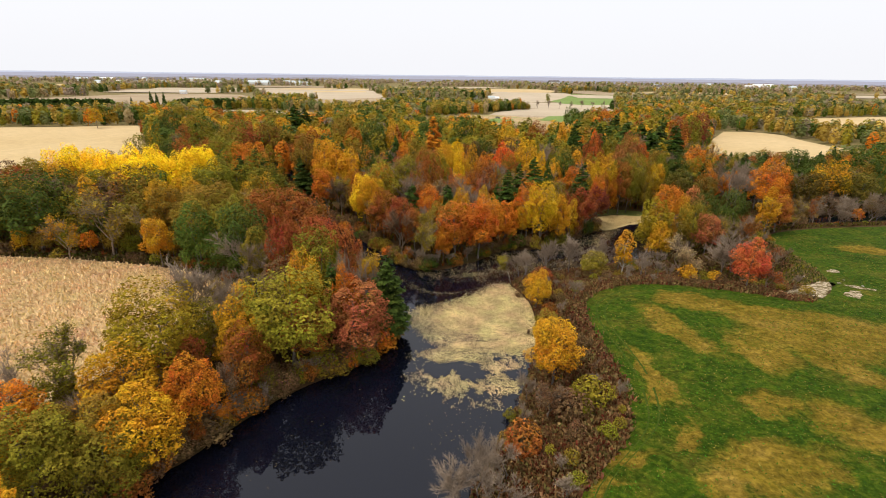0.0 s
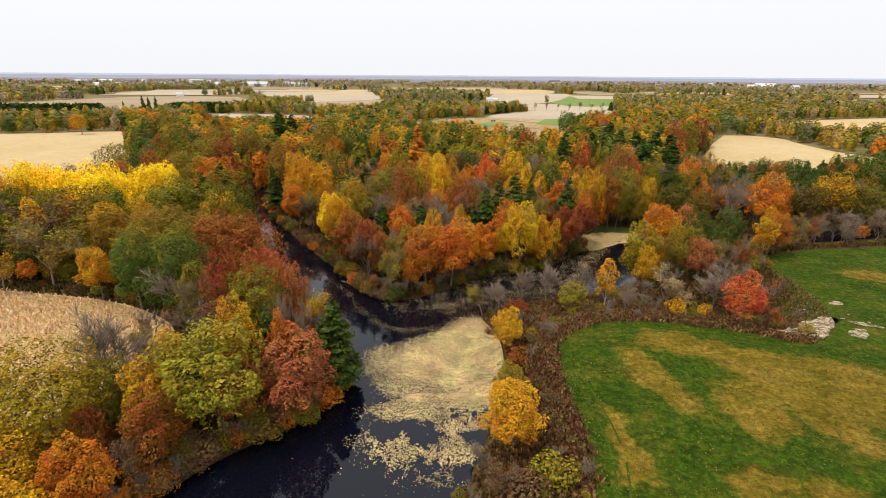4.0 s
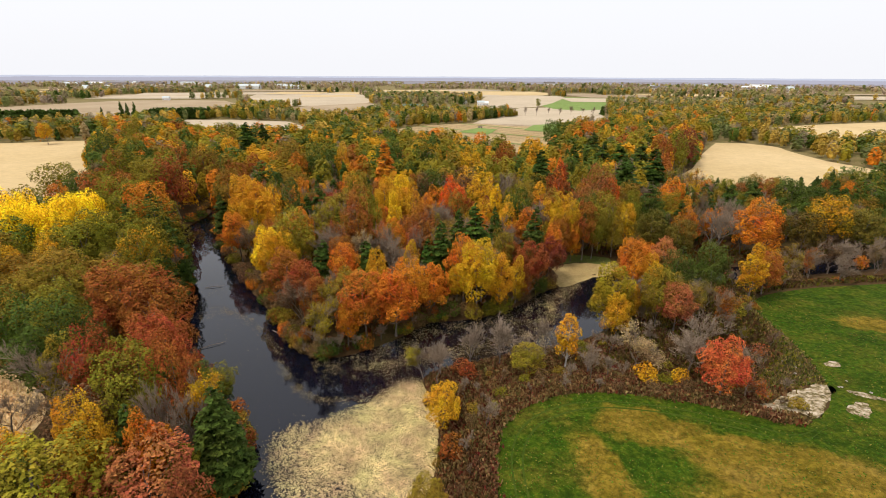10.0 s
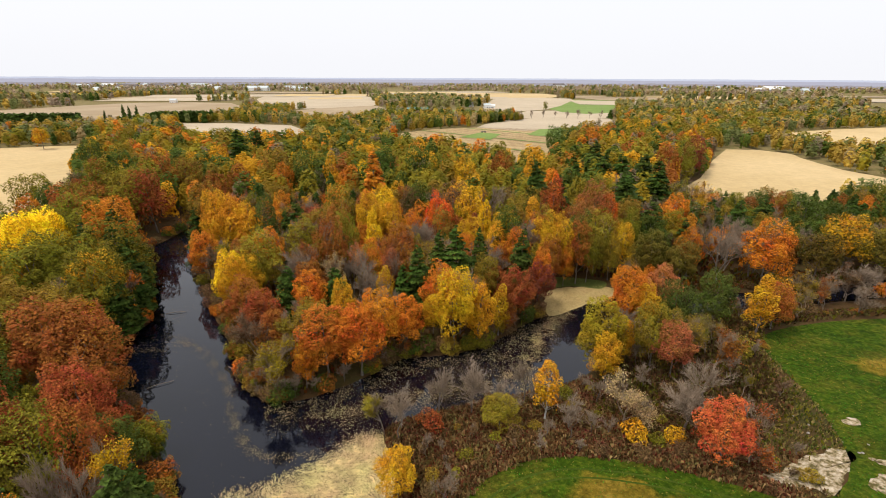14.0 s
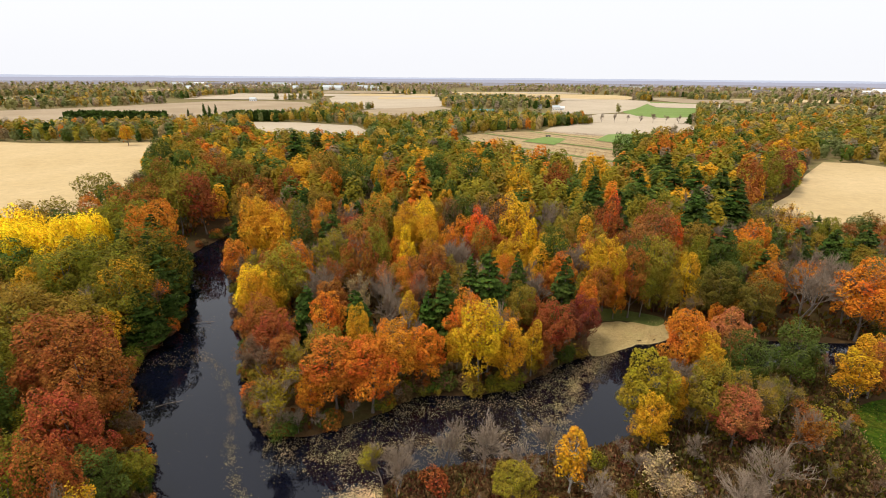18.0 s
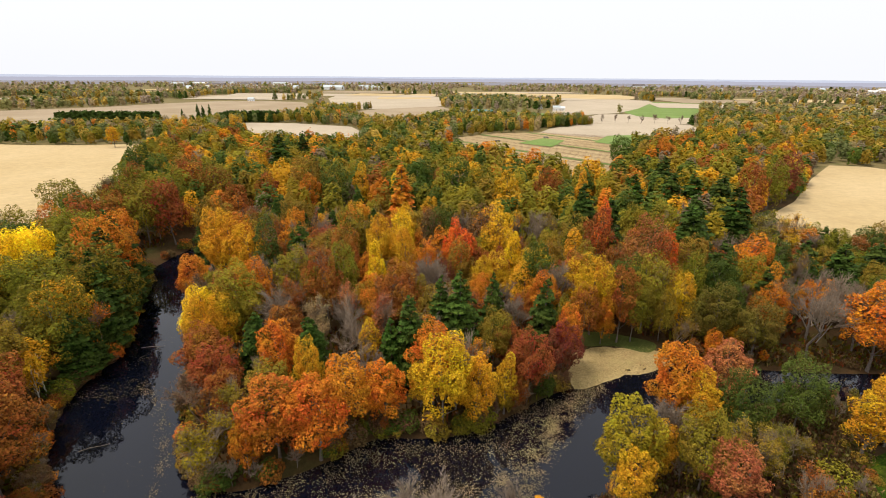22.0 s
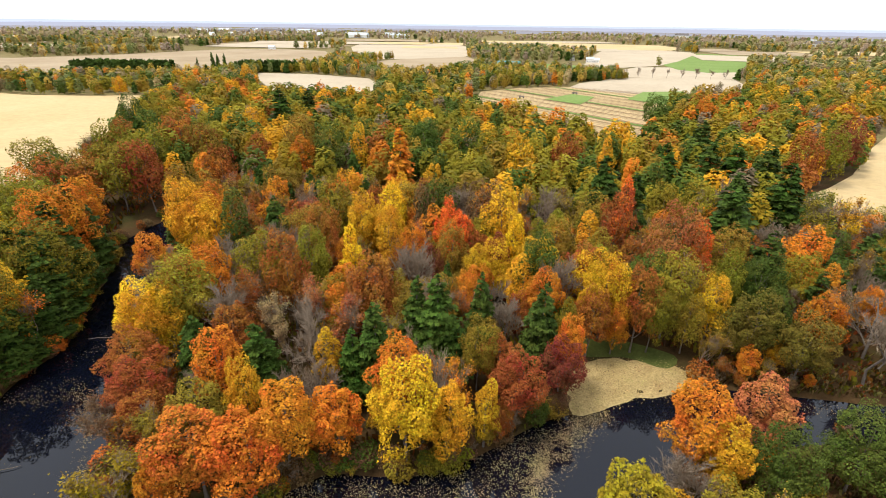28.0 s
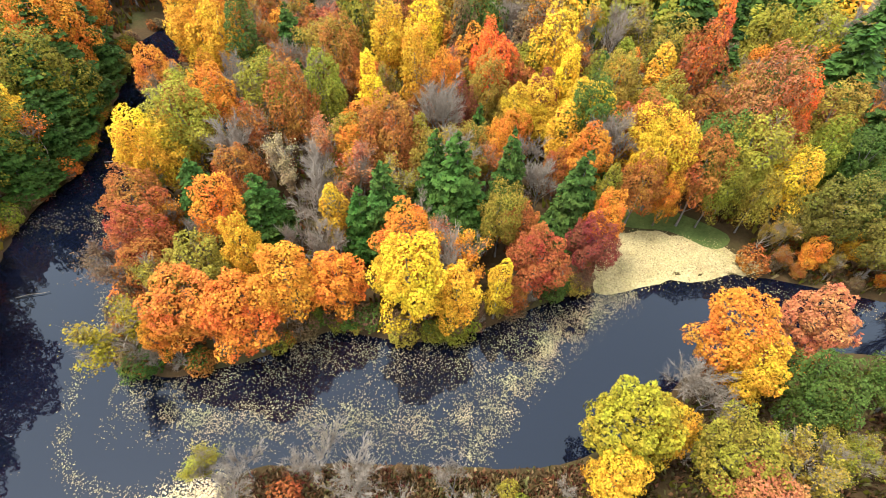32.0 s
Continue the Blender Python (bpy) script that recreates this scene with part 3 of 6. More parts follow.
def bare_parts(rng, H, R, depth=4):
    """A leafless tree: a forking trunk and a haze of thin twigs."""
    trunk, twigs = [], []

    def grow(a, d, ln, r, k):
        m = a + d * ln * 0.5 + rng.normal(size=3) * ln * 0.05
        e = a + d * ln + rng.normal(size=3) * ln * 0.08
        if k == 0:
            s = unit(np.cross(d, rng.normal(size=3))) * 0.028
            twigs.append((np.array([a - s, a + s, e, e]), np.array([[0, 1, 2, 3]])))
            return
        (trunk if k >= depth - 1 else twigs).append(tube([a, m, e], [r, r * 0.8, r * 0.55], 6) if k >= depth - 1 else tube([a, e], [r, r * 0.5], 3))
        for _ in range((0, 15, 7, 5, 4)[k]):
            s = rng.uniform(0.3, 1.0)
            nd = unit(d + unit(rng.normal(size=3)) * 0.75 + np.array((0, 0, 0.22)))
            grow(a + (e - a) * s, nd, ln * rng.uniform(0.5, 0.78), max(r * 0.5, 0.022), k - 1)

    grow(np.array((0, 0, -0.3)), np.array((0.03, 0.0, 1.0)), H * 0.42, H * 0.012, depth)
    t, w = join(trunk), join(twigs)
    for v in (t[0], w[0]):
        v[:, 2] *= H / max(w[0][:, 2].max(), 1)
        v[:, :2] *= R / max(np.percentile(np.hypot(w[0][:, 0], w[0][:, 1]), 97), 0.1) if v is w[0] else 1.0
    return t, w


# each kind: several shapes, each a pair of meshes for the trunk and the crown; sizes are for a tree of the stated height
SHAPES = {}


def shapes(kind, count, build, height, bark):
    SHAPES[kind] = []
    for i in range(count):
        rng = np.random.default_rng(100 + i + 17 * len(SHAPES))
        crown, trunk = build(rng)
        SHAPES[kind].append((crown, trunk, height, bark))


def round_tree(H, R, base, blobs, count, leaf, top=0.0, tips=9):
    def build(rng):
        crown, c = broadleaf_crown(rng, H, R * rng.uniform(0.9, 1.1), base * rng.uniform(0.7, 1.4), blobs, count, leaf, top)
        return crown, limbs(rng, H, c[rng.permutation(len(c))[:tips]], H * 0.013)
    return build


shapes("oak", 5, round_tree(18, 6.0, 4.2, 190, 10500, 0.195), 18, M_BARK)
shapes("maple", 6, round_tree(18, 5.2, 4.4, 170, 9500, 0.18, 0.08), 18, M_BARK)
shapes("slim", 3, round_tree(18, 3.5, 3.4, 110, 5000, 0.175, 0.3), 18, M_BARK)
shapes("birch", 2, round_tree(14, 3.0, 4.5, 56, 2100, 0.2, 0.4), 14, M_BIRCH)
shapes("pine", 3, lambda rng: conifer_parts(rng, 20, 4.6, 24, 66, 0.36), 20, M_BARK)
shapes("larch", 2, lambda rng: conifer_parts(rng, 20, 4.6, 24, 56, 0.3, narrow=0.8), 20, M_BARK)
shapes("shrub", 4, round_tree(3, 1.9, 0.1, 40, 1000, 0.145, 0.2, 6), 3, M_BARK)


def thin_leaved(rng):
    """A tree that has lost half of its leaves: twigs, with leaf sprays left on the outer ones."""
    t, w = bare_parts(rng, 18, 5.0)
    high = np.flatnonzero(w[0][:, 2] > 3.0)
    lots = np.array([noise.noise(Vector(v) * 0.35 + Vector((rng.uniform(0, 0.01), 0, 7))) for v in w[0][high]])
    high = high[lots > -0.12]
    p = w[0][high[rng.integers(0, len(high), 4600)]] + rng.normal(size=(4600, 3)) * 0.3
    nrm = unit(unit(p - (0, 0, 8)) * 0.6 + rng.normal(size=p.shape) * 0.5 + (0, 0, 0.4))
    return sprays(rng, p, nrm, 0.16 * rng.uniform(0.55, 1.4, len(p))), join([t, w])


shapes("sparse", 4, thin_leaved, 18, M_TWIG)
for i in range(4):
    rng = np.random.default_rng(900 + i)
    t, w = bare_parts(rng, 13, 4.0)
    SHAPES.setdefault("bare", []).append((w, t, 13, M_BARK))

COLORS = {
    "orange": (0.55, 0.18, 0.015), "gold": (0.56, 0.29, 0.014), "yellow": (0.78, 0.46, 0.014), "umber": (0.13, 0.095, 0.014), "amber": (0.25, 0.17, 0.01), "olive": (0.185, 0.16, 0.013),
    "lime": (0.25, 0.205, 0.017), "green": (0.075, 0.105, 0.014), "rust": (0.29, 0.094, 0.017), "brown": (0.15, 0.085, 0.035),
    "red": (0.31, 0.075, 0.021), "scarlet": (0.72, 0.13, 0.02), "crimson": (0.2, 0.048, 0.024), "pink": (0.38, 0.125, 0.042),
    "pine": (0.058, 0.093, 0.013), "grey": (0.2, 0.155, 0.115), "bronze": (0.25, 0.16, 0.018), "straw": (0.36, 0.27, 0.11), "copper": (0.42, 0.115, 0.016), "ember": (0.5, 0.15, 0.014), "honey": (0.62, 0.35, 0.014), "vermilion": (0.46, 0.095, 0.03), "lemon": (0.95, 0.67, 0.02)}
WORDS = {"orange": "orange", "gold": "golden", "yellow": "bright yellow", "umber": "dull olive-brown", "amber": "amber-yellow", "olive": "olive-yellow", "lime": "yellow-green", "green": "green",
         "rust": "rust-coloured", "brown": "russet brown", "red": "red", "scarlet": "scarlet", "crimson": "dark crimson", "pink": "salmon-red",
         "pine": "dark green", "copper": "coppery orange-red", "ember": "deep orange", "honey": "honey-yellow", "vermilion": "vermilion-red", "lemon": "brilliant yellow", "grey": "grey", "bronze": "bronze", "straw": "straw-coloured"}
NAMES = {"oak": ("oak_tree", "broad oak tree with %s autumn leaves"), "maple": ("maple_tree", "rounded maple tree with %s autumn leaves"),
         "slim": ("poplar_tree", "slender tree with %s autumn leaves"), "sparse": ("ash_tree", "half-bare tree with thin %s leaves"),
         "birch": ("birch_tree", "small birch with pale trunk and %s leaves"), "pine": ("pine_tree", "%s white pine with tiered boughs"),
         "larch": ("larch_tree", "pointed larch with %s needles"), "shrub": ("shrub", "low %s shrub on the field margin"),
         "bare": ("bare_tree", "leafless %s tree with fine twigs")}
PLACED = []
PROTO = {}
USED = []


def proto(kind, i, far):
    """The first tree of a shape; far off, it has fewer and larger sprays."""
    if (kind, i, far) not in PROTO:
        crown, trunk, H, bark = SHAPES[kind][i]
        if far:
            crown = thin(np.random.default_rng(300 + i), crown, int(len(crown[1]) * 0.45))
        root = new(NAMES[kind][0])
        mesh_part("trunk", raw_mesh("trunk", *trunk, smooth=True), bark, root)
        mesh_part("twig_crown" if kind == "bare" else "crown", raw_mesh("crown", *crown), M_TWIG if kind == "bare" else M_LEAF, root)
        PROTO[kind, i, far] = root
    return PROTO[kind, i, far]


RT = random.Random(5)


def tree(x, y, kind, color, h, wide=1.0):
    """One tree of that kind, colour and height, its crown that much wider or narrower than usual."""
    i = RT.randrange(len(SHAPES[kind]))
    h = min(h, 4.0) if kind == "shrub" else h
    src = proto(kind, i, kind != "bare" and (y > 205 or x < -85 or x > 125))
    s = h / SHAPES[kind][i][2]
    z = float(land(np.array([x]), np.array([y]))[0])
    m = Matrix.LocRotScale((x, y, z), Euler((radians(RT.uniform(-3, 3)), radians(RT.uniform(-3, 3)), RT.uniform(0, 6.283))), None)
    if src in USED:
        ob = copy_thing(src, m)
    else:
        ob = src
        USED.append(src)
        ob.matrix_basis = m
    ob.scale = (s * wide, s * wide, s)
    c = COLORS[color]
    k = RT.uniform(0.85, 1.15)
    for o in ob.children:
        o.color = (c[0] * k, c[1] * k * RT.uniform(0.9, 1.1), c[2] * k, 1)
    PLACED.append((x, y, h * 0.27 * wide))
    tagged(ob, NAMES[kind][1] % WORDS[color], "shrub" if kind == "shrub" else "tree", "shrubs" if kind == "shrub" else "trees of the wood")
    return ob


# trees that can be told apart, placed one by one
tree(-26.0, 72.5, "oak", "lime", 19, 1.2)
tree(-33.2, 69.2, "maple", "gold", 15, 0.95)
tree(-16.2, 78.0, "oak", "pink", 14.5, 1.4)
tree(-10.9, 85.6, "pine", "pine", 17.5, 1.1)
tree(-12.6, 91.5, "pine", "pine", 12, 1.0)
tree(-21.5, 83.2, "pine", "pine", 16, 0.85)
tree(-17.6, 81.5, "maple", "orange", 16.5, 0.62)
tree(-25.4, 80.8, "maple", "gold", 18, 0.7)
tree(-14.6, 82.6, "maple", "lime", 10, 0.9)
tree(-25.0, 91.3, "oak", "olive", 19, 0.85)
tree(-33.2, 95.4, "maple", "red", 19.5, 0.66)
tree(-20.4, 93.4, "oak", "rust", 20, 0.66)
tree(-15.8, 93.8, "sparse", "gold", 17, 0.8)
tree(-40.8, 117.0, "oak", "rust", 21.5, 1.09)
tree(-33.4, 112.5, "oak", "rust", 20.5, 0.95)
tree(-47.5, 121.5, "oak", "rust", 20, 0.9)
tree(-28.0, 104.5, "oak", "red", 19, 0.85)
tree(-71.0, 113.0, "maple", "gold", 13, 1.05)
tree(-59.5, 109.0, "oak", "green", 17, 0.95)
tree(-45.5, 102.0, "oak", "green", 19.5, 1.0)
tree(-52.5, 112.0, "oak", "olive", 18.5, 0.95)
tree(-40.6, 98.2, "maple", "lime", 15.5, 0.75)
tree(-17.8, 86.6, "bare", "grey", 18.5, 0.75)
tree(-14.3, 88.0, "bare", "grey", 17.5, 0.7)
tree(-54.0, 144.5, "oak", "olive", 21.5, 0.95)
tree(-55.0, 131.5, "oak", "bronze", 18, 0.95)
tree(-51.0, 136.0, "birch", "gold", 13, 1.2)
tree(-49.6, 133.4, "birch", "gold", 11.5, 1.0)
tree(-64.0, 118.5, "oak", "bronze", 17.5, 0.95)
tree(-78.0, 121.0, "sparse", "bronze", 16, 1.1)
tree(-57.5, 121.0, "oak", "olive", 18.5, 0.95)
tree(-5.6, 122.2, "sparse", "amber", 15, 1.34)
tree(3.5, 128.5, "maple", "copper", 16.0, 1.25)
tree(10.1, 130.3, "maple", "ember", 17, 1.19)
tree(-0.1, 124.7, "maple", "orange", 12, 0.85)
tree(12.3, 136.2, "maple", "orange", 16, 1.08)
tree(4.8, 139.0, "maple", "gold", 17, 0.62)
tree(-12.9, 135.7, "maple", "red", 15, 1.04)
tree(18.9, 140.2, "maple", "orange", 14, 1.16)
tree(29.8, 140.6, "maple", "honey", 20, 0.94)
tree(35.1, 143.2, "maple", "gold", 16, 0.86)
tree(40.7, 148.0, "slim", "gold", 13, 1.01)
tree(42.8, 149.9, "maple", "rust", 9, 0.86)
tree(45.2, 153.2, "maple", "red", 15.3, 1.02)
tree(52.3, 160.1, "maple", "crimson", 14, 0.98)
tree(52.6, 164.7, "maple", "orange", 15.7, 0.71)
tree(37.0, 151.0, "sparse", "orange", 14.2, 1.18)
tree(30.7, 158.6, "pine", "pine", 23.5, 1.02)
tree(21.5, 152.9, "pine", "pine", 20.2, 0.95)
tree(24.9, 161.2, "pine", "pine", 21.2, 0.76)
tree(36.5, 168.1, "pine", "pine", 20, 0.78)
tree(17.2, 151.1, "pine", "pine", 15.7, 0.94)
tree(47.4, 166.2, "pine", "pine", 21.3, 0.89)
tree(37.6, 159.5, "oak", "bronze", 15.7, 0.73)
tree(26.3, 152.6, "bare", "grey", 15.7, 0.81)
tree(12.8, 150.4, "slim", "gold", 15.7, 0.9)
tree(8.0, 146.6, "bare", "grey", 12.3, 1.0)
tree(-4.3, 139.8, "bare", "grey", 12.3, 0.98)
tree(1.1, 148.7, "pine", "pine", 15.9, 1.2)
tree(-10.4, 147.8, "pine", "pine", 16.8, 1.16)
tree(-13.3, 141.3, "sparse", "orange", 13.4, 0.92)
tree(-21.3, 147.5, "sparse", "olive", 13.4, 0.99)
tree(-25.8, 152.2, "maple", "yellow", 18.8, 0.9)
tree(-20.7, 158.2, "maple", "lime", 21.2, 0.95)
tree(-21.1, 167.7, "maple", "orange", 18.8, 0.9)
tree(-37.6, 171.1, "sparse", "brown", 15, 1.07)
tree(-38.8, 177.8, "sparse", "lime", 15, 1.12)
tree(-11.1, 157.8, "bare", "grey", 17.5, 1.02)
tree(-5.8, 152.6, "maple", "rust", 15.1, 1.03)
tree(-7.7, 162.6, "sparse", "rust", 16.2, 0.97)
tree(-3.5, 168.6, "maple", "rust", 22.5, 0.75)
tree(-2.3, 176.7, "maple", "olive", 21.2, 0.8)
tree(-22.1, 176.4, "bare", "grey", 17.5, 1.08)
tree(-12.8, 172.2, "bare", "grey", 16.2, 0.89)
tree(-18.8, 188.1, "bare", "grey", 17.5, 0.86)
tree(-21.8, 196.1, "pine", "pine", 20.5, 0.95)
tree(-30.0, 188.8, "slim", "green", 22.8, 1.16)
tree(-35.0, 188.7, "maple", "gold", 21.2, 0.83)
tree(-42.4, 188.7, "maple", "gold", 23.4, 0.86)
tree(-35.0, 180.4, "maple", "orange", 13.8, 0.77)
tree(5.3, 160.6, "bare", "grey", 17.5, 0.99)
tree(-0.3, 158.4, "sparse", "straw", 16.2, 0.87)
tree(14.1, 158.0, "sparse", "pink", 17.5, 1.06)
tree(15.5, 168.7, "maple", "rust", 20, 0.96)
tree(19.8, 171.4, "slim", "lime", 16.2, 0.84)
tree(20.3, 178.9, "bare", "grey", 20, 0.77)
tree(-9.9, 206.7, "oak", "lime", 22.5, 0.8)
tree(0.7, 199.4, "maple", "gold", 22.5, 0.84)
tree(-7.3, 192.9, "oak", "rust", 20, 0.79)
tree(11.0, 189.0, "slim", "gold", 22.5, 0.81)
tree(4.9, 209.1, "maple", "yellow", 21.2, 0.77)
tree(15.1, 194.8, "maple", "orange", 17.5, 0.75)
tree(25.0, 197.4, "maple", "scarlet", 23, 0.71)
tree(25.5, 191.3, "maple", "bronze", 18.8, 0.8)
tree(13.8, 211.6, "oak", "brown", 21.2, 0.6)
tree(17.1, 214.2, "oak", "green", 22.5, 0.71)
tree(29.7, 217.9, "oak", "brown", 21.2, 0.89)
tree(36.3, 207.8, "maple", "gold", 22.5, 0.84)
tree(36.4, 196.0, "maple", "crimson", 16.2, 0.78)
tree(22.5, 186.1, "maple", "crimson", 15, 0.61)
tree(26.5, 183.1, "pine", "pine", 13.8, 0.79)
tree(46.9, 186.7, "oak", "green", 21.2, 0.7)
tree(50.4, 198.6, "maple", "bronze", 20, 0.79)
tree(42.3, 182.6, "slim", "gold", 17.5, 1.1)
tree(32.2, 176.7, "maple", "orange", 15, 0.7)
tree(37.8, 175.1, "bare", "grey", 16.2, 0.75)
tree(52.2, 182.8, "bare", "grey", 18.8, 0.83)
tree(59.4, 197.7, "maple", "bronze", 18.8, 0.91)
tree(60.6, 181.4, "maple", "gold", 21.2, 0.78)
tree(67.2, 180.0, "maple", "rust", 20, 0.78)
tree(57.9, 176.1, "maple", "rust", 15.7, 0.87)
tree(45.8, 225.0, "bare", "grey", 20.1, 1.18)
tree(39.3, 225.1, "sparse", "gold", 20, 0.79)
tree(53.5, 230.9, "sparse", "bronze", 18.8, 1.18)
tree(58.8, 211.3, "slim", "gold", 17.5, 1.19)
tree(64.4, 211.9, "maple", "red", 23.8, 0.72)
tree(66.7, 221.1, "slim", "scarlet", 25, 0.65)
tree(74.3, 197.2, "maple", "pink", 26.1, 0.72)
tree(81.6, 199.8, "maple", "scarlet", 21.2, 0.71)
tree(77.9, 200.2, "maple", "green", 22.5, 0.63)
tree(73.5, 184.0, "oak", "lime", 21.2, 0.76)
tree(68.6, 185.6, "oak", "green", 18.8, 0.75)
tree(85.0, 190.4, "maple", "olive", 20, 0.76)
tree(81.6, 182.6, "maple", "gold", 17.9, 0.82)
tree(79.2, 231.3, "oak", "lime", 21.2, 0.75)
tree(89.0, 235.2, "oak", "lime", 21.2, 0.75)
tree(64.2, 236.4, "pine", "pine", 27, 1.15)
tree(73.1, 240.1, "pine", "pine", 21.4, 1.2)
tree(94.3, 218.6, "pine", "pine", 25.2, 1.35)
tree(91.5, 228.1, "sparse", "orange", 17.5, 1.09)
tree(87.9, 208.4, "sparse", "pink", 17.5, 0.98)
tree(91.8, 206.1, "maple", "bronze", 18.8, 0.85)
tree(93.5, 191.4, "oak", "green", 17.9, 0.81)
tree(96.6, 202.0, "pine", "pine", 20.6, 1.16)
tree(95.4, 244.0, "bare", "grey", 22.7, 1.14)
tree(60.7, 132.9, "maple", "amber", 18, 1.09)
tree(60.7, 127.8, "maple", "gold", 12, 1.08)
tree(66.1, 135.1, "maple", "gold", 11, 0.99)
tree(72.2, 148.8, "maple", "orange", 18, 1.02)
tree(74.9, 145.3, "maple", "gold", 15, 0.95)
tree(83.3, 156.1, "maple", "pink", 16.3, 1.03)
tree(80.7, 145.2, "oak", "green", 16, 0.8)
tree(68.6, 144.0, "bare", "grey", 11, 1.14)
tree(71.8, 133.0, "oak", "lime", 16, 0.82)
tree(79.8, 135.7, "sparse", "bronze", 12.2, 1.2)
tree(26.9, 118.1, "bare", "grey", 11.2, 1.35)
tree(19.4, 114.6, "bare", "grey", 8.3, 1.19)
tree(20.2, 110.5, "bare", "grey", 10, 1.2)
tree(38.5, 116.1, "bare", "grey", 9.9, 1.19)
tree(46.5, 118.8, "bare", "grey", 9.9, 1.19)
tree(-70.2, 173.2, "maple", "orange", 24.5, 0.96)
tree(-70.9, 177.4, "maple", "orange", 25, 0.94)
tree(-65.5, 171.1, "pine", "pine", 24.7, 1.14)
tree(-68.3, 163.0, "pine", "pine", 22.9, 1.18)
tree(-56.2, 159.0, "pine", "pine", 20.3, 1.17)
tree(-61.2, 164.9, "bare", "grey", 16.2, 1.02)
tree(-52.1, 153.7, "pine", "pine", 17.5, 1.02)
tree(-50.3, 143.4, "pine", "pine", 15.8, 1.19)
tree(-51.4, 149.0, "sparse", "orange", 15.4, 1.16)
tree(-79.6, 178.0, "oak", "olive", 25.5, 0.92)
tree(-109.6, 123.4, "oak", "green", 22.1, 1.06)
tree(-88.2, 120.3, "sparse", "bronze", 20, 1.26)
tree(-96.9, 116.2, "sparse", "gold", 13.7, 1.17)
tree(-91.4, 139.0, "oak", "bronze", 21.2, 1.11)
tree(-103.8, 137.2, "slim", "gold", 18.9, 1.16)
tree(-111.4, 141.0, "sparse", "brown", 20, 1.22)
tree(-71.6, 147.4, "oak", "olive", 21.2, 1.11)
tree(-42.0, 97.2, "bare", "grey", 16.2, 1.29)
tree(-23.5, 94.7, "pine", "pine", 13, 1.02)
tree(-22.9, 73.7, "maple", "rust", 12.9, 1.17)
tree(-30.5, 64.7, "maple", "rust", 12.5, 1.18)
tree(-44.2, 64.0, "oak", "amber", 17.9, 1.15)
tree(-43.8, 74.6, "bare", "grey", 17.9, 1.14)
tree(-39.9, 75.8, "bare", "grey", 14.9, 1.19)
tree(-43.7, 54.7, "maple", "gold", 14.5, 1.25)
tree(-38.3, 49.7, "maple", "gold", 13, 1.25)
tree(-35.1, 56.0, "maple", "orange", 12.5, 1.1)
tree(-52.9, 57.8, "sparse", "olive", 15.3, 1.3)
tree(-56.5, 53.5, "bare", "grey", 12, 1.3)
tree(-47.1, 52.5, "bare", "grey", 11.1, 1.2)
tree(-46.5, 42.3, "oak", "lime", 14, 1.08)
tree(-39.6, 45.8, "oak", "olive", 10.6, 1.19)
tree(-59.4, 50.1, "bare", "grey", 13.5, 1.19)
tree(-51.2, 39.3, "oak", "gold", 13, 1.1)
tree(-23.7, 150.0, "maple", "gold", 18, 0.77)
tree(-13.6, 174.8, "maple", "lime", 19.4, 1.0)
tree(-42.9, 196.0, "maple", "orange", 19.5, 0.97)
tree(-18.4, 141.5, "maple", "rust", 16, 1.15)
tree(-66.1, 153.8, "oak", "olive", 20.1, 1.17)
tree(-60.0, 162.7, "pine", "pine", 22.5, 1.31)
tree(-90.0, 168.8, "oak", "brown", 18.2, 1.2)
tree(-78.8, 147.8, "maple", "gold", 14, 1.16)
tree(-56.0, 140.9, "sparse", "bronze", 17.5, 1.35)
tree(93.5, 150.5, "oak", "green", 15, 0.99)
tree(121.8, 177.4, "maple", "orange", 21.2, 1.11)
tree(99.1, 142.2, "slim", "gold", 15, 1.28)
tree(104.7, 145.5, "maple", "rust", 11.5, 1.17)
tree(74.6, 129.3, "maple", "pink", 12.5, 1.2)
tree(46.2, 115.1, "birch", "gold", 12.5, 1.19)
tree(59.8, 112.7, "sparse", "straw", 12.5, 1.35)
tree(70.6, 102.5, "maple", "vermilion", 12.5, 1.1)
tree(75.4, 102.7, "sparse", "red", 11.2, 1.22)
tree(79.2, 124.8, "sparse", "rust", 15, 1.16)
tree(68.6, 110.0, "bare", "grey", 11.2, 1.35)
tree(59.5, 107.6, "shrub", "gold", 4, 0.95)
tree(74.5, 115.4, "bare", "grey", 13.8, 1.27)
tree(66.3, 108.4, "shrub", "gold", 3, 1.03)
tree(21.2, 98.6, "maple", "gold", 9.8, 1.1)
tree(33.0, 117.0, "bare", "grey", 11, 1.18)
tree(17.4, 112.4, "sparse", "lime", 8.8, 1.35)
tree(37.7, 111.6, "maple", "lime", 7.5, 1.35)
tree(25.6, 113.3, "shrub", "red", 3.4, 1.21)
tree(43.3, 121.3, "bare", "grey", 10, 1.17)
tree(49.5, 110.8, "bare", "grey", 7.5, 1.35)
tree(132.7, 167.6, "bare", "grey", 11.2, 1.35)
tree(144.6, 169.8, "bare", "grey", 11.2, 1.35)
tree(126.3, 166.3, "sparse", "bronze", 10, 1.35)
tree(142.1, 183.8, "oak", "umber", 15.2, 1.16)
tree(157.7, 190.7, "oak", "umber", 16, 1.18)
tree(154.8, 172.4, "bare", "grey", 12.5, 1.35)
tree(18.6, 68.2, "maple", "gold", 12.5, 1.26)
tree(19.6, 77.2, "maple", "bronze", 9.3, 1.1)
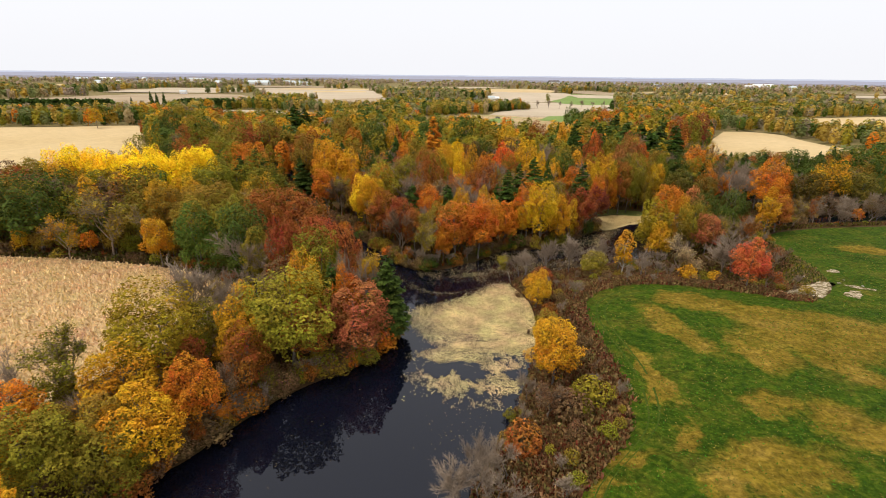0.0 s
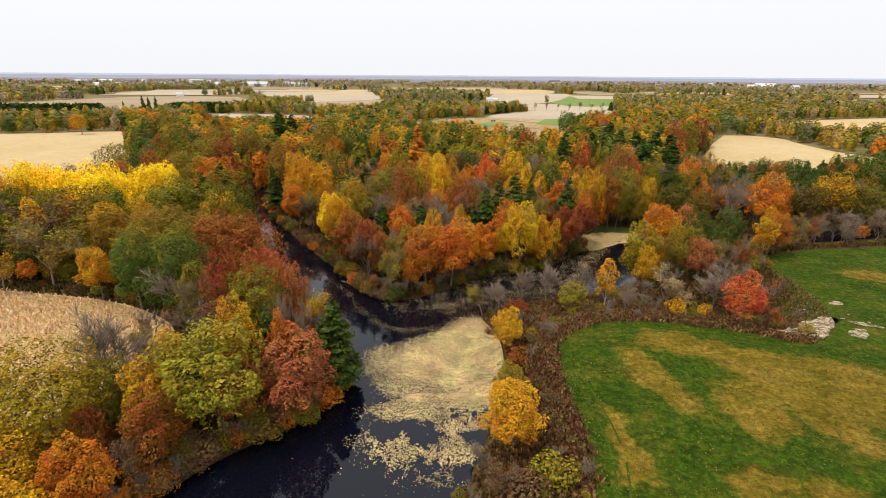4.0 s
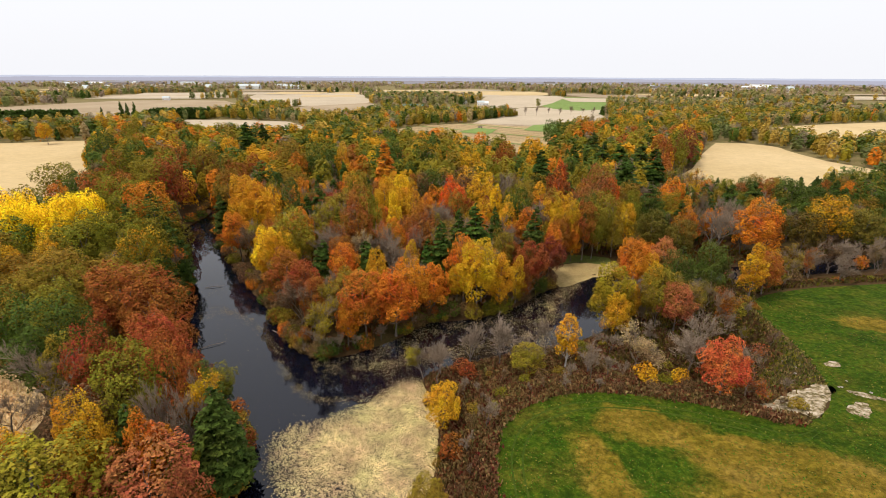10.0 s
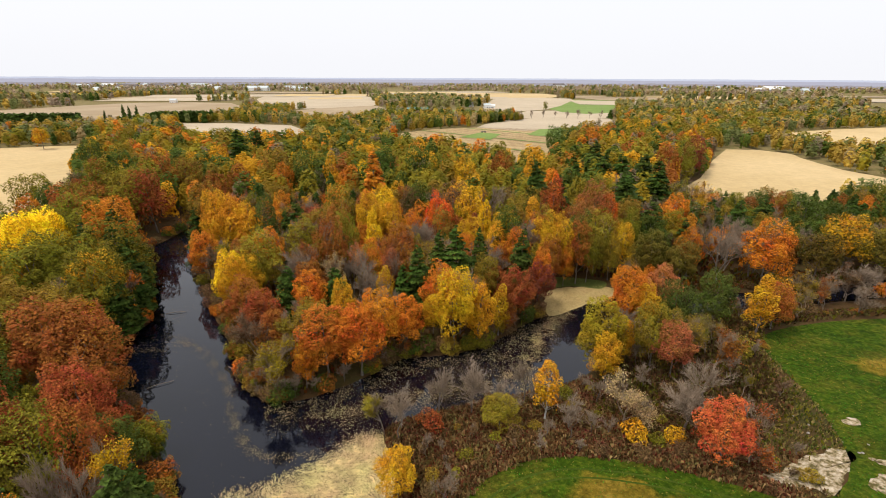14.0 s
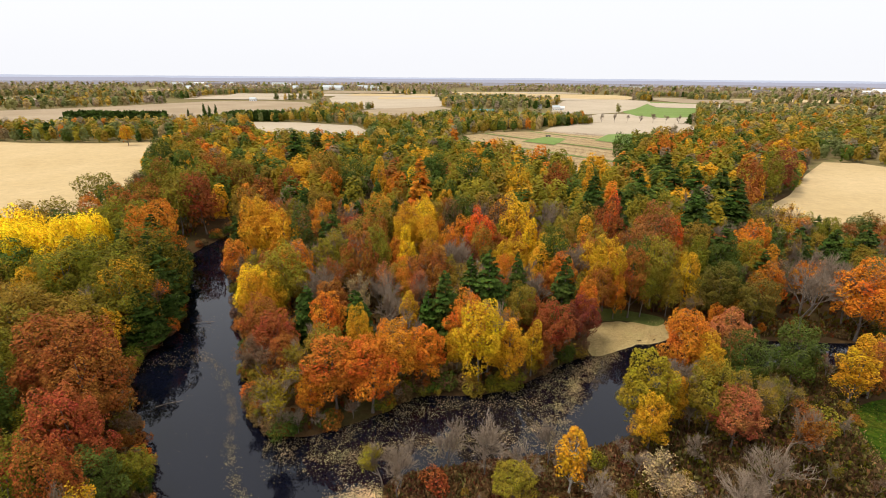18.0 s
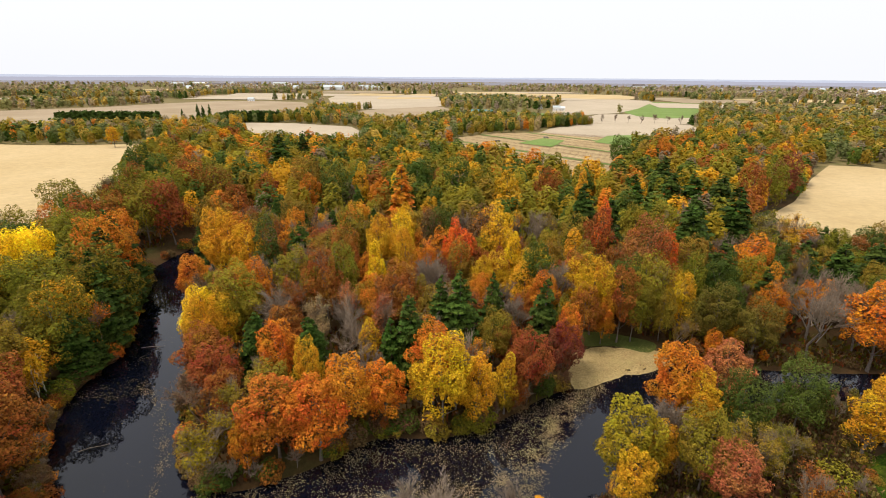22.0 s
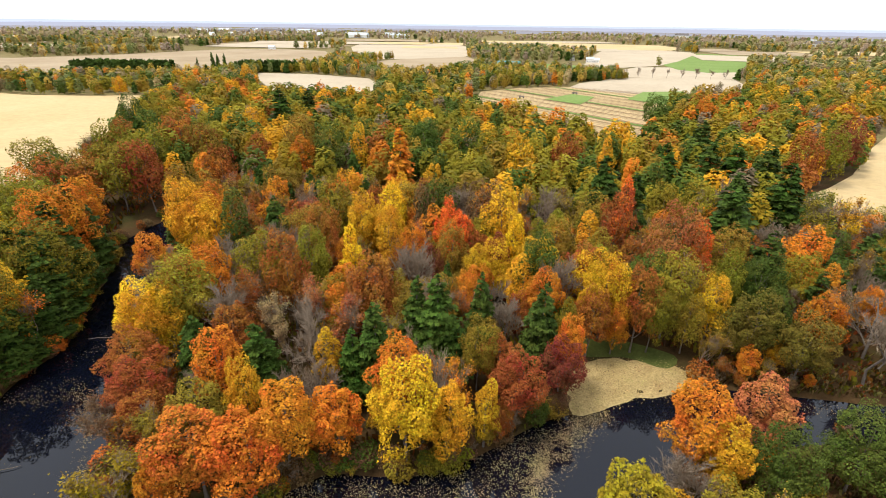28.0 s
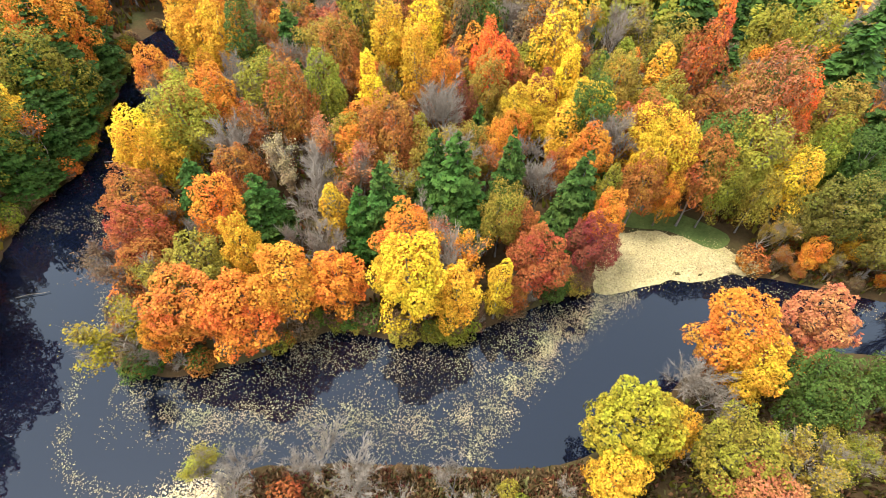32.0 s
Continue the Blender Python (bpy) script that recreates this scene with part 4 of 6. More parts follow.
tree(11.5, 52.7, "shrub", "rust", 4, 1.14)
tree(4.8, 45.7, "bare", "grey", 8.8, 1.35)
tree(3.9, 48.1, "bare", "grey", 10, 0.69)
tree(2.2, 43.4, "bare", "grey", 8.8, 1.33)
tree(15.8, 59.6, "sparse", "brown", 7.5, 1.35)
tree(19.0, 58.6, "shrub", "brown", 4.1, 1.2)
tree(22.8, 60.9, "shrub", "lime", 4.2, 1.2)
tree(22.4, 91.5, "shrub", "rust", 4, 0.94)
tree(-16.9, 283.6, "slim", "yellow", 18.6, 1.17)
tree(-29.1, 270.8, "slim", "gold", 24.4, 0.9)
tree(-39.2, 264.9, "oak", "green", 25.7, 0.86)
tree(-56.6, 274.2, "oak", "bronze", 25.9, 0.85)
tree(-47.8, 258.8, "maple", "orange", 21.5, 1.02)
tree(-100.0, 334.3, "pine", "pine", 28.8, 1.35)
tree(23.7, 281.6, "oak", "olive", 24.4, 0.9)
tree(12.3, 288.4, "oak", "green", 25.9, 0.85)
tree(-7.4, 297.2, "oak", "green", 21.8, 1.01)
tree(34.4, 277.4, "maple", "gold", 23, 0.96)
tree(52.2, 281.0, "maple", "rust", 23, 0.96)
tree(67.3, 281.9, "slim", "gold", 23, 0.96)
tree(-92.2, 259.8, "oak", "bronze", 25.9, 0.85)
tree(-88.7, 224.2, "oak", "red", 25.8, 0.85)
tree(-58.5, 205.5, "maple", "bronze", 24.4, 0.9)
tree(-46.4, 192.8, "maple", "gold", 24.4, 0.9)
tree(-67.4, 235.7, "maple", "rust", 21.7, 1.01)
tree(-165.9, 301.9, "oak", "green", 25.9, 0.85)
tree(-162.7, 319.0, "oak", "lime", 24.4, 0.9)
tree(-119.7, 240.1, "oak", "olive", 24.4, 0.9)
tree(-103.2, 243.5, "oak", "olive", 24.4, 0.9)
tree(-111.4, 267.5, "oak", "rust", 24.4, 0.9)
tree(-95.6, 219.4, "oak", "lime", 24.4, 0.9)
tree(-138.4, 248.3, "sparse", "brown", 20.1, 1.35)
tree(-138.0, 228.2, "oak", "olive", 21.4, 1.03)
tree(-112.2, 210.0, "maple", "rust", 21.5, 1.02)
tree(-83.3, 193.9, "maple", "orange", 21.5, 1.02)
tree(-89.4, 194.9, "pine", "pine", 21.4, 1.17)
tree(-73.4, 183.2, "pine", "pine", 24.4, 1.17)
tree(-134.2, 277.9, "oak", "green", 24.4, 0.9)
tree(106.9, 314.1, "pine", "pine", 25.9, 1.35)
tree(102.0, 278.9, "pine", "pine", 24.4, 1.33)
tree(111.9, 280.8, "pine", "pine", 24.4, 1.35)
tree(89.2, 279.3, "pine", "pine", 23, 1.19)
tree(121.1, 277.4, "pine", "pine", 24.4, 1.35)
tree(98.1, 231.8, "pine", "pine", 25.9, 1.24)
tree(116.3, 246.4, "pine", "pine", 25.9, 1.23)
tree(104.3, 410.6, "oak", "green", 24.4, 0.9)
tree(136.1, 418.7, "maple", "orange", 23, 0.96)
tree(140.8, 294.8, "oak", "rust", 25.9, 0.85)
tree(174.4, 337.7, "oak", "crimson", 25.9, 0.85)
tree(161.0, 322.0, "oak", "olive", 24.4, 0.9)
tree(112.0, 212.9, "pine", "pine", 16.5, 1.4)
tree(125.6, 218.3, "pine", "pine", 16.5, 1.4)
tree(135.4, 216.9, "pine", "pine", 16.5, 1.4)
tree(145.5, 220.1, "pine", "pine", 16.5, 1.4)
tree(124.1, 233.5, "sparse", "lime", 21.5, 1.14)
tree(135.3, 241.2, "sparse", "gold", 18.7, 1.16)
tree(113.7, 187.7, "bare", "grey", 20, 1.31)
tree(124.9, 186.6, "bare", "grey", 20, 1.16)
tree(110.9, 201.6, "pine", "pine", 16.5, 1.4)
tree(96.6, 176.4, "oak", "umber", 15.5, 0.95)
tree(89.0, 181.6, "oak", "umber", 16.5, 1.02)
tree(105.3, 205.9, "maple", "orange", 21.1, 1.04)
tree(108.2, 150.8, "maple", "gold", 11, 1.07)
tree(88.5, 201.5, "maple", "bronze", 18.8, 1.01)
tree(4.8, 181.0, "slim", "yellow", 21.2, 0.83)
tree(40.0, 199.9, "slim", "yellow", 18.8, 0.99)
tree(122.3, 184.3, "bare", "grey", 17.5, 1.15)
tree(109.7, 178.8, "bare", "grey", 18.8, 1.35)
tree(154.8, 189.5, "maple", "gold", 18.8, 1.16)
tree(191.4, 229.7, "pine", "pine", 12.5, 1.35)
tree(181.5, 229.4, "pine", "pine", 12.5, 1.35)
tree(158.0, 214.6, "oak", "green", 18.9, 1.15)
tree(154.4, 228.5, "pine", "pine", 12.5, 1.35)
tree(134.2, 214.0, "pine", "pine", 12.5, 1.35)
tree(122.8, 213.6, "pine", "pine", 12.5, 1.35)
tree(184.6, 209.6, "oak", "green", 21.2, 1.04)
tree(165.3, 187.6, "oak", "umber", 15.5, 1.19)
tree(141.3, 169.5, "sparse", "brown", 12.5, 1.35)
tree(129.4, 167.1, "sparse", "bronze", 11.2, 1.35)
tree(148.9, 162.4, "sparse", "brown", 11.2, 1.35)
tree(131.3, 153.4, "bare", "grey", 10, 1.35)
tree(113.9, 150.6, "sparse", "bronze", 8.8, 1.35)
tree(-111.4, 184.0, "oak", "green", 18, 1.19)
tree(-89.4, 166.3, "oak", "crimson", 19, 1.08)
tree(-85.5, 154.5, "maple", "gold", 16, 0.98)
tree(-61.4, 161.2, "oak", "olive", 23.8, 0.99)
tree(-75.1, 158.8, "oak", "olive", 18.8, 1.17)
tree(-115.8, 178.8, "oak", "bronze", 18.7, 1.19)
tree(-94.8, 152.6, "oak", "green", 17.8, 1.19)
tree(-97.7, 148.1, "oak", "lime", 15, 1.06)
tree(-144.6, 271.9, "maple", "rust", 20, 1.1)
tree(-122.7, 243.1, "maple", "rust", 20, 1.1)
tree(-108.0, 238.0, "oak", "olive", 21.2, 1.04)
tree(-94.8, 264.3, "oak", "red", 22.1, 1.0)
tree(-71.4, 265.3, "maple", "rust", 21.2, 1.04)
tree(-48.7, 204.0, "maple", "orange", 19.8, 1.11)
tree(-21.9, 154.4, "maple", "gold", 17, 1.01)
tree(-39.8, 225.9, "oak", "bronze", 18, 1.02)
tree(-102.4, 310.2, "oak", "gold", 22.5, 0.98)
tree(-248.5, 527.7, "maple", "gold", 21.2, 1.04)
tree(-307.0, 507.6, "maple", "gold", 18.8, 1.17)
tree(-308.3, 437.4, "maple", "gold", 17.5, 1.26)
tree(-223.0, 418.2, "oak", "lime", 21.2, 1.04)
tree(-105.5, 376.8, "pine", "pine", 23.8, 1.35)
tree(-138.1, 275.3, "pine", "pine", 22.1, 1.15)
tree(-60.0, 202.9, "pine", "pine", 17.3, 1.19)
tree(-43.8, 176.2, "maple", "orange", 16.5, 1.02)
tree(-62.0, 121.5, "maple", "gold", 6.5, 1.30)
tree(-67.0, 122.3, "oak", "olive", 7.5, 1.25)
tree(-72.5, 121.2, "oak", "bronze", 6.0, 1.35)
tree(-78.0, 122.4, "maple", "gold", 7.0, 1.20)
tree(-83.5, 121.6, "oak", "olive", 6.2, 1.30)
tree(-89.0, 122.6, "oak", "bronze", 7.8, 1.20)
tree(-95.0, 121.8, "maple", "orange", 6.4, 1.30)
tree(-101.0, 122.5, "oak", "olive", 7.4, 1.25)
tree(-107.5, 121.7, "oak", "bronze", 6.6, 1.30)
tree(-114.0, 122.4, "maple", "gold", 7.2, 1.25)
tree(-50.3, 146.7, "pine", "pine", 14, 1.18)
tree(6.4, 42.1, "bare", "grey", 8.8, 1.29)
tree(8.4, 47.5, "bare", "grey", 7.5, 1.21)
tree(-46.5, 91.7, "bare", "grey", 10, 1.35)
tree(-38.8, 92.2, "bare", "grey", 10, 1.33)
tree(-41.8, 48.8, "maple", "bronze", 11.8, 1.19)
tree(-38.6, 62.2, "maple", "rust", 12, 1.02)
tree(-32.3, 61.2, "sparse", "brown", 10.3, 1.17)
tree(-33.2, 67.8, "sparse", "bronze", 11, 1.2)
tree(-47.4, 47.6, "maple", "bronze", 10, 1.13)
tree(63.1, 178.5, "maple", "orange", 13.4, 0.8)
tree(70.5, 180.5, "oak", "olive", 16.8, 0.69)
tree(77.2, 181.0, "maple", "bronze", 14.6, 0.71)
tree(79.9, 176.3, "sparse", "bronze", 10.1, 1.18)
tree(84.4, 180.0, "oak", "umber", 13.4, 0.73)
tree(87.5, 175.5, "maple", "orange", 7.5, 1.16)
tree(93.8, 179.1, "maple", "gold", 7.5, 1.16)
tree(93.8, 185.2, "oak", "green", 14.6, 0.76)
tree(91.3, 175.0, "sparse", "bronze", 6.2, 1.35)
tree(83.6, 174.7, "sparse", "rust", 6.2, 1.35)
tree(79.2, 173.6, "shrub", "rust", 3.8, 1.21)
tree(70.7, 141.9, "bare", "grey", 9.8, 1.19)
tree(73.0, 135.8, "sparse", "brown", 7.5, 1.35)
tree(76.9, 138.6, "sparse", "olive", 7.5, 1.31)
tree(81.3, 138.1, "sparse", "bronze", 10, 1.29)
tree(85.5, 136.9, "sparse", "olive", 10, 1.24)
tree(69.6, 134.9, "bare", "grey", 6, 1.11)
tree(-66.4, 162.0, "maple", "gold", 17.6, 1.17)
tree(-86.8, 193.2, "maple", "orange", 17.5, 1.26)
tree(-143.5, 261.0, "oak", "olive", 17, 0.9)
tree(-149.0, 272.0, "sparse", "rust", 15, 1.0)
tree(-136.0, 250.0, "oak", "green", 18, 0.9)
tree(-129.5, 241.0, "maple", "rust", 17, 0.9)
tree(-125.0, 231.0, "oak", "bronze", 18, 0.9)
tree(-124.5, 220.0, "oak", "green", 19, 0.9)
tree(-126.0, 209.0, "maple", "orange", 17, 0.9)
tree(-128.5, 199.0, "oak", "olive", 18, 0.95)
tree(-136.0, 193.0, "oak", "bronze", 17, 0.9)
tree(-147.0, 190.5, "oak", "olive", 16, 0.95)
tree(-159.0, 189.5, "bare", "grey", 14, 1.0)


# ---- the rest of the wood, scattered ----
def scatter(loop, step, seed):
    """Places inside an outline, on a shaken grid, that keep clear of trees already standing."""
    rng = np.random.default_rng(seed)
    lo, hi = loop.min(0), loop.max(0)
    gx, gy = np.meshgrid(np.arange(lo[0], hi[0], step), np.arange(lo[1], hi[1], step))
    q = np.stack([gx.ravel(), gy.ravel()], 1) + rng.uniform(-0.42, 0.42, (gx.size, 2)) * step
    q = q[(edge_distance(q, loop) < 0)]
    if PLACED:
        t = np.array(PLACED)
        d = np.sqrt(((q[:, None] - t[None, :, :2]) ** 2).sum(-1)) - t[None, :, 2] * 0.8 - step * 0.3
        q = q[d.min(1) > 0]
    return q


MIX = {
    "pen": [("maple", "orange", 4), ("maple", "rust", 4), ("sparse", "brown", 3), ("bare", "grey", 5), ("pine", "pine", 3), ("maple", "gold", 2), ("slim", "olive", 2), ("oak", "bronze", 3), ("sparse", "bronze", 3), ("maple", "lime", 1), ("sparse", "pink", 2), ("sparse", "rust", 2)]}


def fill(loop, step, seed, mix, h=(14, 20)):
    rr = random.Random(seed)
    bag = [k[:2] for k in MIX[mix] for _ in range(k[2])]
    for x, y in scatter(loop, step, seed):
        kind, color = rr.choice(bag)
        if x < -14 and y > 118 and edge_distance((x, y), RIVER)[0] < 5.5:
            continue
        tree(float(x), float(y), kind, color, rr.uniform(*h), rr.uniform(0.85, 1.2))


def outline(*pts):
    return np.array(pts, float)


PEN = outline((-11, 123), (-2, 122), (9, 130), (16, 137), (28, 139), (36, 143), (43, 149), (50, 157), (54, 166), (56, 182), (70, 186), (82, 177), (100, 178), (125, 181),
              (112, 226), (-60, 240), (-66, 215), (-54, 193), (-39, 170), (-28, 154), (-19, 142))
WEST = outline((-52, 167), (-48, 150), (-46, 141), (-40, 130), (-50, 121), (-90, 119.5), (-190, 124), (-190, 172), (-150, 180), (-117, 186), (-114, 222), (-95, 240), (-90, 208), (-75, 190))
NEARW = outline((-30, 115), (-17, 103), (-13, 90), (-14, 78), (-24, 70), (-32, 58), (-39, 42), (-46, 20), (-70, 20), (-58, 55), (-46, 78), (-42, 98), (-50, 110), (-62, 119), (-45, 124))
ISLE = outline((58, 128), (66, 138), (73, 147), (82, 153), (95, 158), (108, 161), (125, 163), (118, 152), (100, 146), (96, 136), (92, 118), (80, 108), (66, 112), (56, 118))
MIX["pines"] = [("pine", "pine", 6), ("oak", "green", 3), ("oak", "olive", 3), ("oak", "bronze", 2), ("maple", "orange", 1), ("bare", "grey", 2), ("maple", "rust", 2)]
MIX["bushy"] = [("sparse", "brown", 4), ("bare", "grey", 5), ("sparse", "rust", 2), ("sparse", "olive", 4), ("shrub", "brown", 2), ("shrub", "green", 2), ("shrub", "olive", 3), ("sparse", "bronze", 2)]
MIX["west"] = [("oak", "olive", 6), ("oak", "green", 5), ("oak", "rust", 3), ("oak", "bronze", 4), ("sparse", "bronze", 2), ("pine", "pine", 1), ("maple", "gold", 3), ("maple", "orange", 2), ("maple", "lime", 3), ("oak", "brown", 2)]
EASTW = outline((125, 181), (190, 195), (260, 215), (262, 262), (235, 274), (208, 268), (174, 255), (152, 254), (133, 262), (122, 250), (110, 224))
CREEKSIDE = outline((104, 151), (120, 154), (150, 158), (230, 166), (262, 205), (190, 182), (130, 167), (112, 162))
row = random.Random(15)
for x, y in smooth_loop([(-83, 164), (-88, 162), (-97, 161), (-112, 163), (-128, 168), (-140, 171)], 4, False):
    tree(float(x) + row.uniform(-1, 1), float(y) + row.uniform(-1, 1), "maple", "lemon", row.uniform(20, 23.5), 0.72)
    if row.random() < 0.6:
        tree(float(x) + row.uniform(-1, 1), float(y) + row.uniform(4, 7), "maple", "lemon", row.uniform(20, 23.5), 0.72)
fill(PEN, 4.7, 1, "pen", (11, 18))
tree(-6, 252, "larch", "orange", 30, 1.1)
fill(WEST, 7.5, 2, "west", (14, 20))
fill(NEARW, 5.4, 3, "west", (8, 14))
fill(ISLE, 6.6, 4, "bushy", (4, 8))
fill(EASTW, 6.2, 6, "pines", (10, 14))
fill(CREEKSIDE, 6.5, 7, "bushy", (6, 11))

# ---- brush along the banks ----
BRUSH = outline((-1, 40), (8, 56), (13, 68), (17, 84), (18.5, 98), (16, 112), (24, 119), (35, 123), (47, 127), (57, 131), (68, 118), (80, 108), (88, 103), (80, 92), (60, 99), (45, 100), (36, 96), (31, 88), (31, 70), (30, 58), (20, 42), (16, 30), (-2, 30))
rs = random.Random(21)
for x, y in scatter(BRUSH, 3.9, 8):
    if edge_distance((x, y), PASTURE)[0] < 0.8:
        continue
    kind, color, h = rs.choice([("shrub", "brown", 2.2), ("shrub", "olive", 2.0), ("bare", "grey", 3.0), ("shrub", "brown", 1.8), ("sparse", "brown", 3.5), ("bare", "grey", 4.0), ("shrub", "bronze", 1.8), ("shrub", "lime", 1.5), ("bare", "grey", 5.0)])
    tree(float(x), float(y), kind, color, h * rs.uniform(0.7, 1.25), rs.uniform(0.8, 1.4))
HEDGE = smooth_loop([(97, 135), (99, 143), (104, 147), (117, 151), (142, 155), (185, 160)], 6, False)
for x, y in HEDGE[::2]:
    tree(float(x) + rs.uniform(-1, 1), float(y) + rs.uniform(0, 1.5), "shrub", rs.choice(["brown", "bronze", "olive", "rust"]), rs.uniform(1.0, 1.8), rs.uniform(1.0, 1.6))


SHORE = [q for q in RIVER if (q[1] > 15 and q[0] < -8) or (q[1] > 118 and q[0] < 56 and edge_distance(q, PEN)[0] < 7) or (q[0] > 70 and q[1] < 200)]
for x, y in SHORE:
    for k in range(18 if x < -8 and y < 118 else 7 if x < 56 else 3):
        dx, dy = rs.uniform(-2.6, 2.6), rs.uniform(-2.6, 2.6)
        if 53 < x + dx < 83 and 157 < y + dy < 180:
            continue
        if 0.2 < edge_distance((x + dx, y + dy), RIVER)[0] < 2.6:
            kind = rs.choice(["shrub", "shrub", "shrub", "sparse", "bare", "maple"])
            if y > 128 and x < -14:
                kind = "shrub"
            h = rs.uniform(1.8, 3.8) * (1 if kind == "shrub" else 1.5)
            tree(x + dx, y + dy, kind, "grey" if kind == "bare" else rs.choice(["brown", "rust", "bronze", "olive", "green", "orange", "brown"]), h, rs.uniform(0.9, 1.5))


SAND_CLEAR = outline((75.5, 101), (83, 104), (88, 105.6), (93, 105.6), (91, 103), (84, 96), (76, 98.5))


def tufts(name, loops, per, seed, colors, high, label, category, shade=(0.4, 0.8)):
    """Upright blades and stems in small bunches, as one mesh."""
    rng = np.random.default_rng(seed)
    vs, ts = [], []
    for loop in loops:
        lo, hi = loop.min(0), loop.max(0)
        n = int((hi - lo).prod() * per)
        q = rng.uniform(lo, hi, (n, 2))
        q = q[edge_distance(q, loop) < 0]
        q = q[(edge_distance(q, RIVER) > 0.4) & (edge_distance(q, PASTURE) > rng.normal(size=len(q)) * 0.35)]
        q = q[edge_distance(q, SAND_CLEAR) > rng.normal(size=len(q)) * 0.5]
        n = len(q)
        p = np.c_[q, land(q[:, 0], q[:, 1])]
        for k in range(4):
            a = rng.uniform(0, 6.283, n)
            side = np.c_[np.cos(a), np.sin(a), np.zeros(n)] * (high * rng.uniform(0.12, 0.35, n))[:, None]
            up = np.c_[rng.normal(size=(n, 2)) * 0.3, np.ones(n)] * (high * rng.uniform(0.5, 1.2, n))[:, None]
            o = p + np.c_[rng.normal(size=(n, 2)) * high * 0.35, np.zeros(n)]
            vs.append(np.stack([o - side * 0.6, o + side * 0.6, o + up + side, o + up - side], 1).reshape(-1, 3))
            c = np.array([COLORS[x] for x in colors])[rng.integers(0, len(colors), n)] * rng.uniform(*shade, (n, 1))
            ts.append(np.repeat(c, 4, 0))
    v, t = np.concatenate(vs), np.concatenate(ts)
    return tagged(mesh_part(name, raw_mesh(name, v, np.arange(len(v)).reshape(-1, 4), tint=t), M_LEAFS), label, category, kind="stuff")


COLORS.update(russet=(0.3, 0.15, 0.06), dun=(0.38, 0.24, 0.1), sedge=(0.24, 0.2, 0.06))
tufts("dry_weeds", [BRUSH], 7.0, 31, ["russet", "russet", "russet", "dun", "dun", "sedge", "brown", "crimson"], 0.7, "reddish brown dead weeds on the bank", "weeds", (0.5, 1.0))
tufts("bank_weeds", [ISLE, outline(*[(x, y + 4) for x, y in HEDGE], *[(x + 1, y - 1) for x, y in HEDGE[::-1]])], 2.6, 32, ["brown", "sedge", "olive", "brown", "russet"], 0.9, "brown and olive weeds below the bushes", "weeds")
tufts("rough_grass", [outline((84, 104), (92, 104), (97, 120), (98, 134), (103, 146), (92, 140), (88, 118), (80, 108))], 3.2, 34, ["sedge", "sedge", "olive", "dun", "green"], 0.5, "rough olive grass sloping down from the field", "grass", (0.6, 1.1))
MARGIN = outline((-46, 99), (-54, 107), (-67, 113), (-88, 117), (-118, 120), (-190, 122), (-190, 128), (-118, 126), (-88, 122), (-64, 118), (-48, 112), (-42, 104))
tufts("field_margin", [MARGIN], 2.4, 35, ["sedge", "olive", "dun", "green", "brown"], 0.9, "rough olive weeds between maize and woods", "weeds")
for x, y in scatter(MARGIN, 3.6, 36):
    tree(float(x), float(y), "shrub", rs.choice(["green", "olive", "brown", "bronze", "rust"]), rs.uniform(1.6, 3.6), rs.uniform(0.9, 1.3))
tufts("creek_weeds", [outline((83, 173), (100, 175), (130, 179), (165, 187), (165, 194), (130, 187), (100, 183), (80, 180))], 1.6, 38, ["dun", "sedge", "brown", "olive", "rust"], 0.9, "brown weeds on the creek bank", "weeds")
tufts("undergrowth", [PEN, WEST, NEARW], 0.16, 33, ["brown", "rust", "bronze", "olive", "brown"], 1.6, "low rusty undergrowth below the trees", "undergrowth")

# ---- grass of the hay field: loose tufts, greener or drier in patches ----
rng = np.random.default_rng(37)
q = rng.uniform((12, 12), (118, 150), (90000, 2))
q = q[edge_distance(q, PASTURE) < -0.2]
k = np.array([noise.noise((x * 0.09, y * 0.09, 4)) + 0.7 * noise.noise((x * 0.5, y * 0.5, 8)) for x, y in q])
q = q[rng.uniform(size=len(q)) < 0.3 + 0.7 * smoothstep(-0.3, 0.5, k)]
n = len(q)
v, f = sprays(rng, np.c_[q, np.full(n, 4.66)], unit(rng.normal(size=(n, 3)) * 0.5 + (0, 0, 0.7)), rng.uniform(0.05, 0.13, n), 1.6)
dry = rng.uniform(size=(n, 1)) < 0.3
t = np.repeat(np.where(dry, np.array((0.2, 0.15, 0.03)), np.array((0.045, 0.125, 0.008))) * rng.uniform(0.5, 1.4, (n, 1)), 3, 0)
tagged(mesh_part("grass", raw_mesh("grass", v, f, tint=t), M_LEAFS), "short green and straw-coloured grass tufts on the hay field", "grass", kind="stuff")

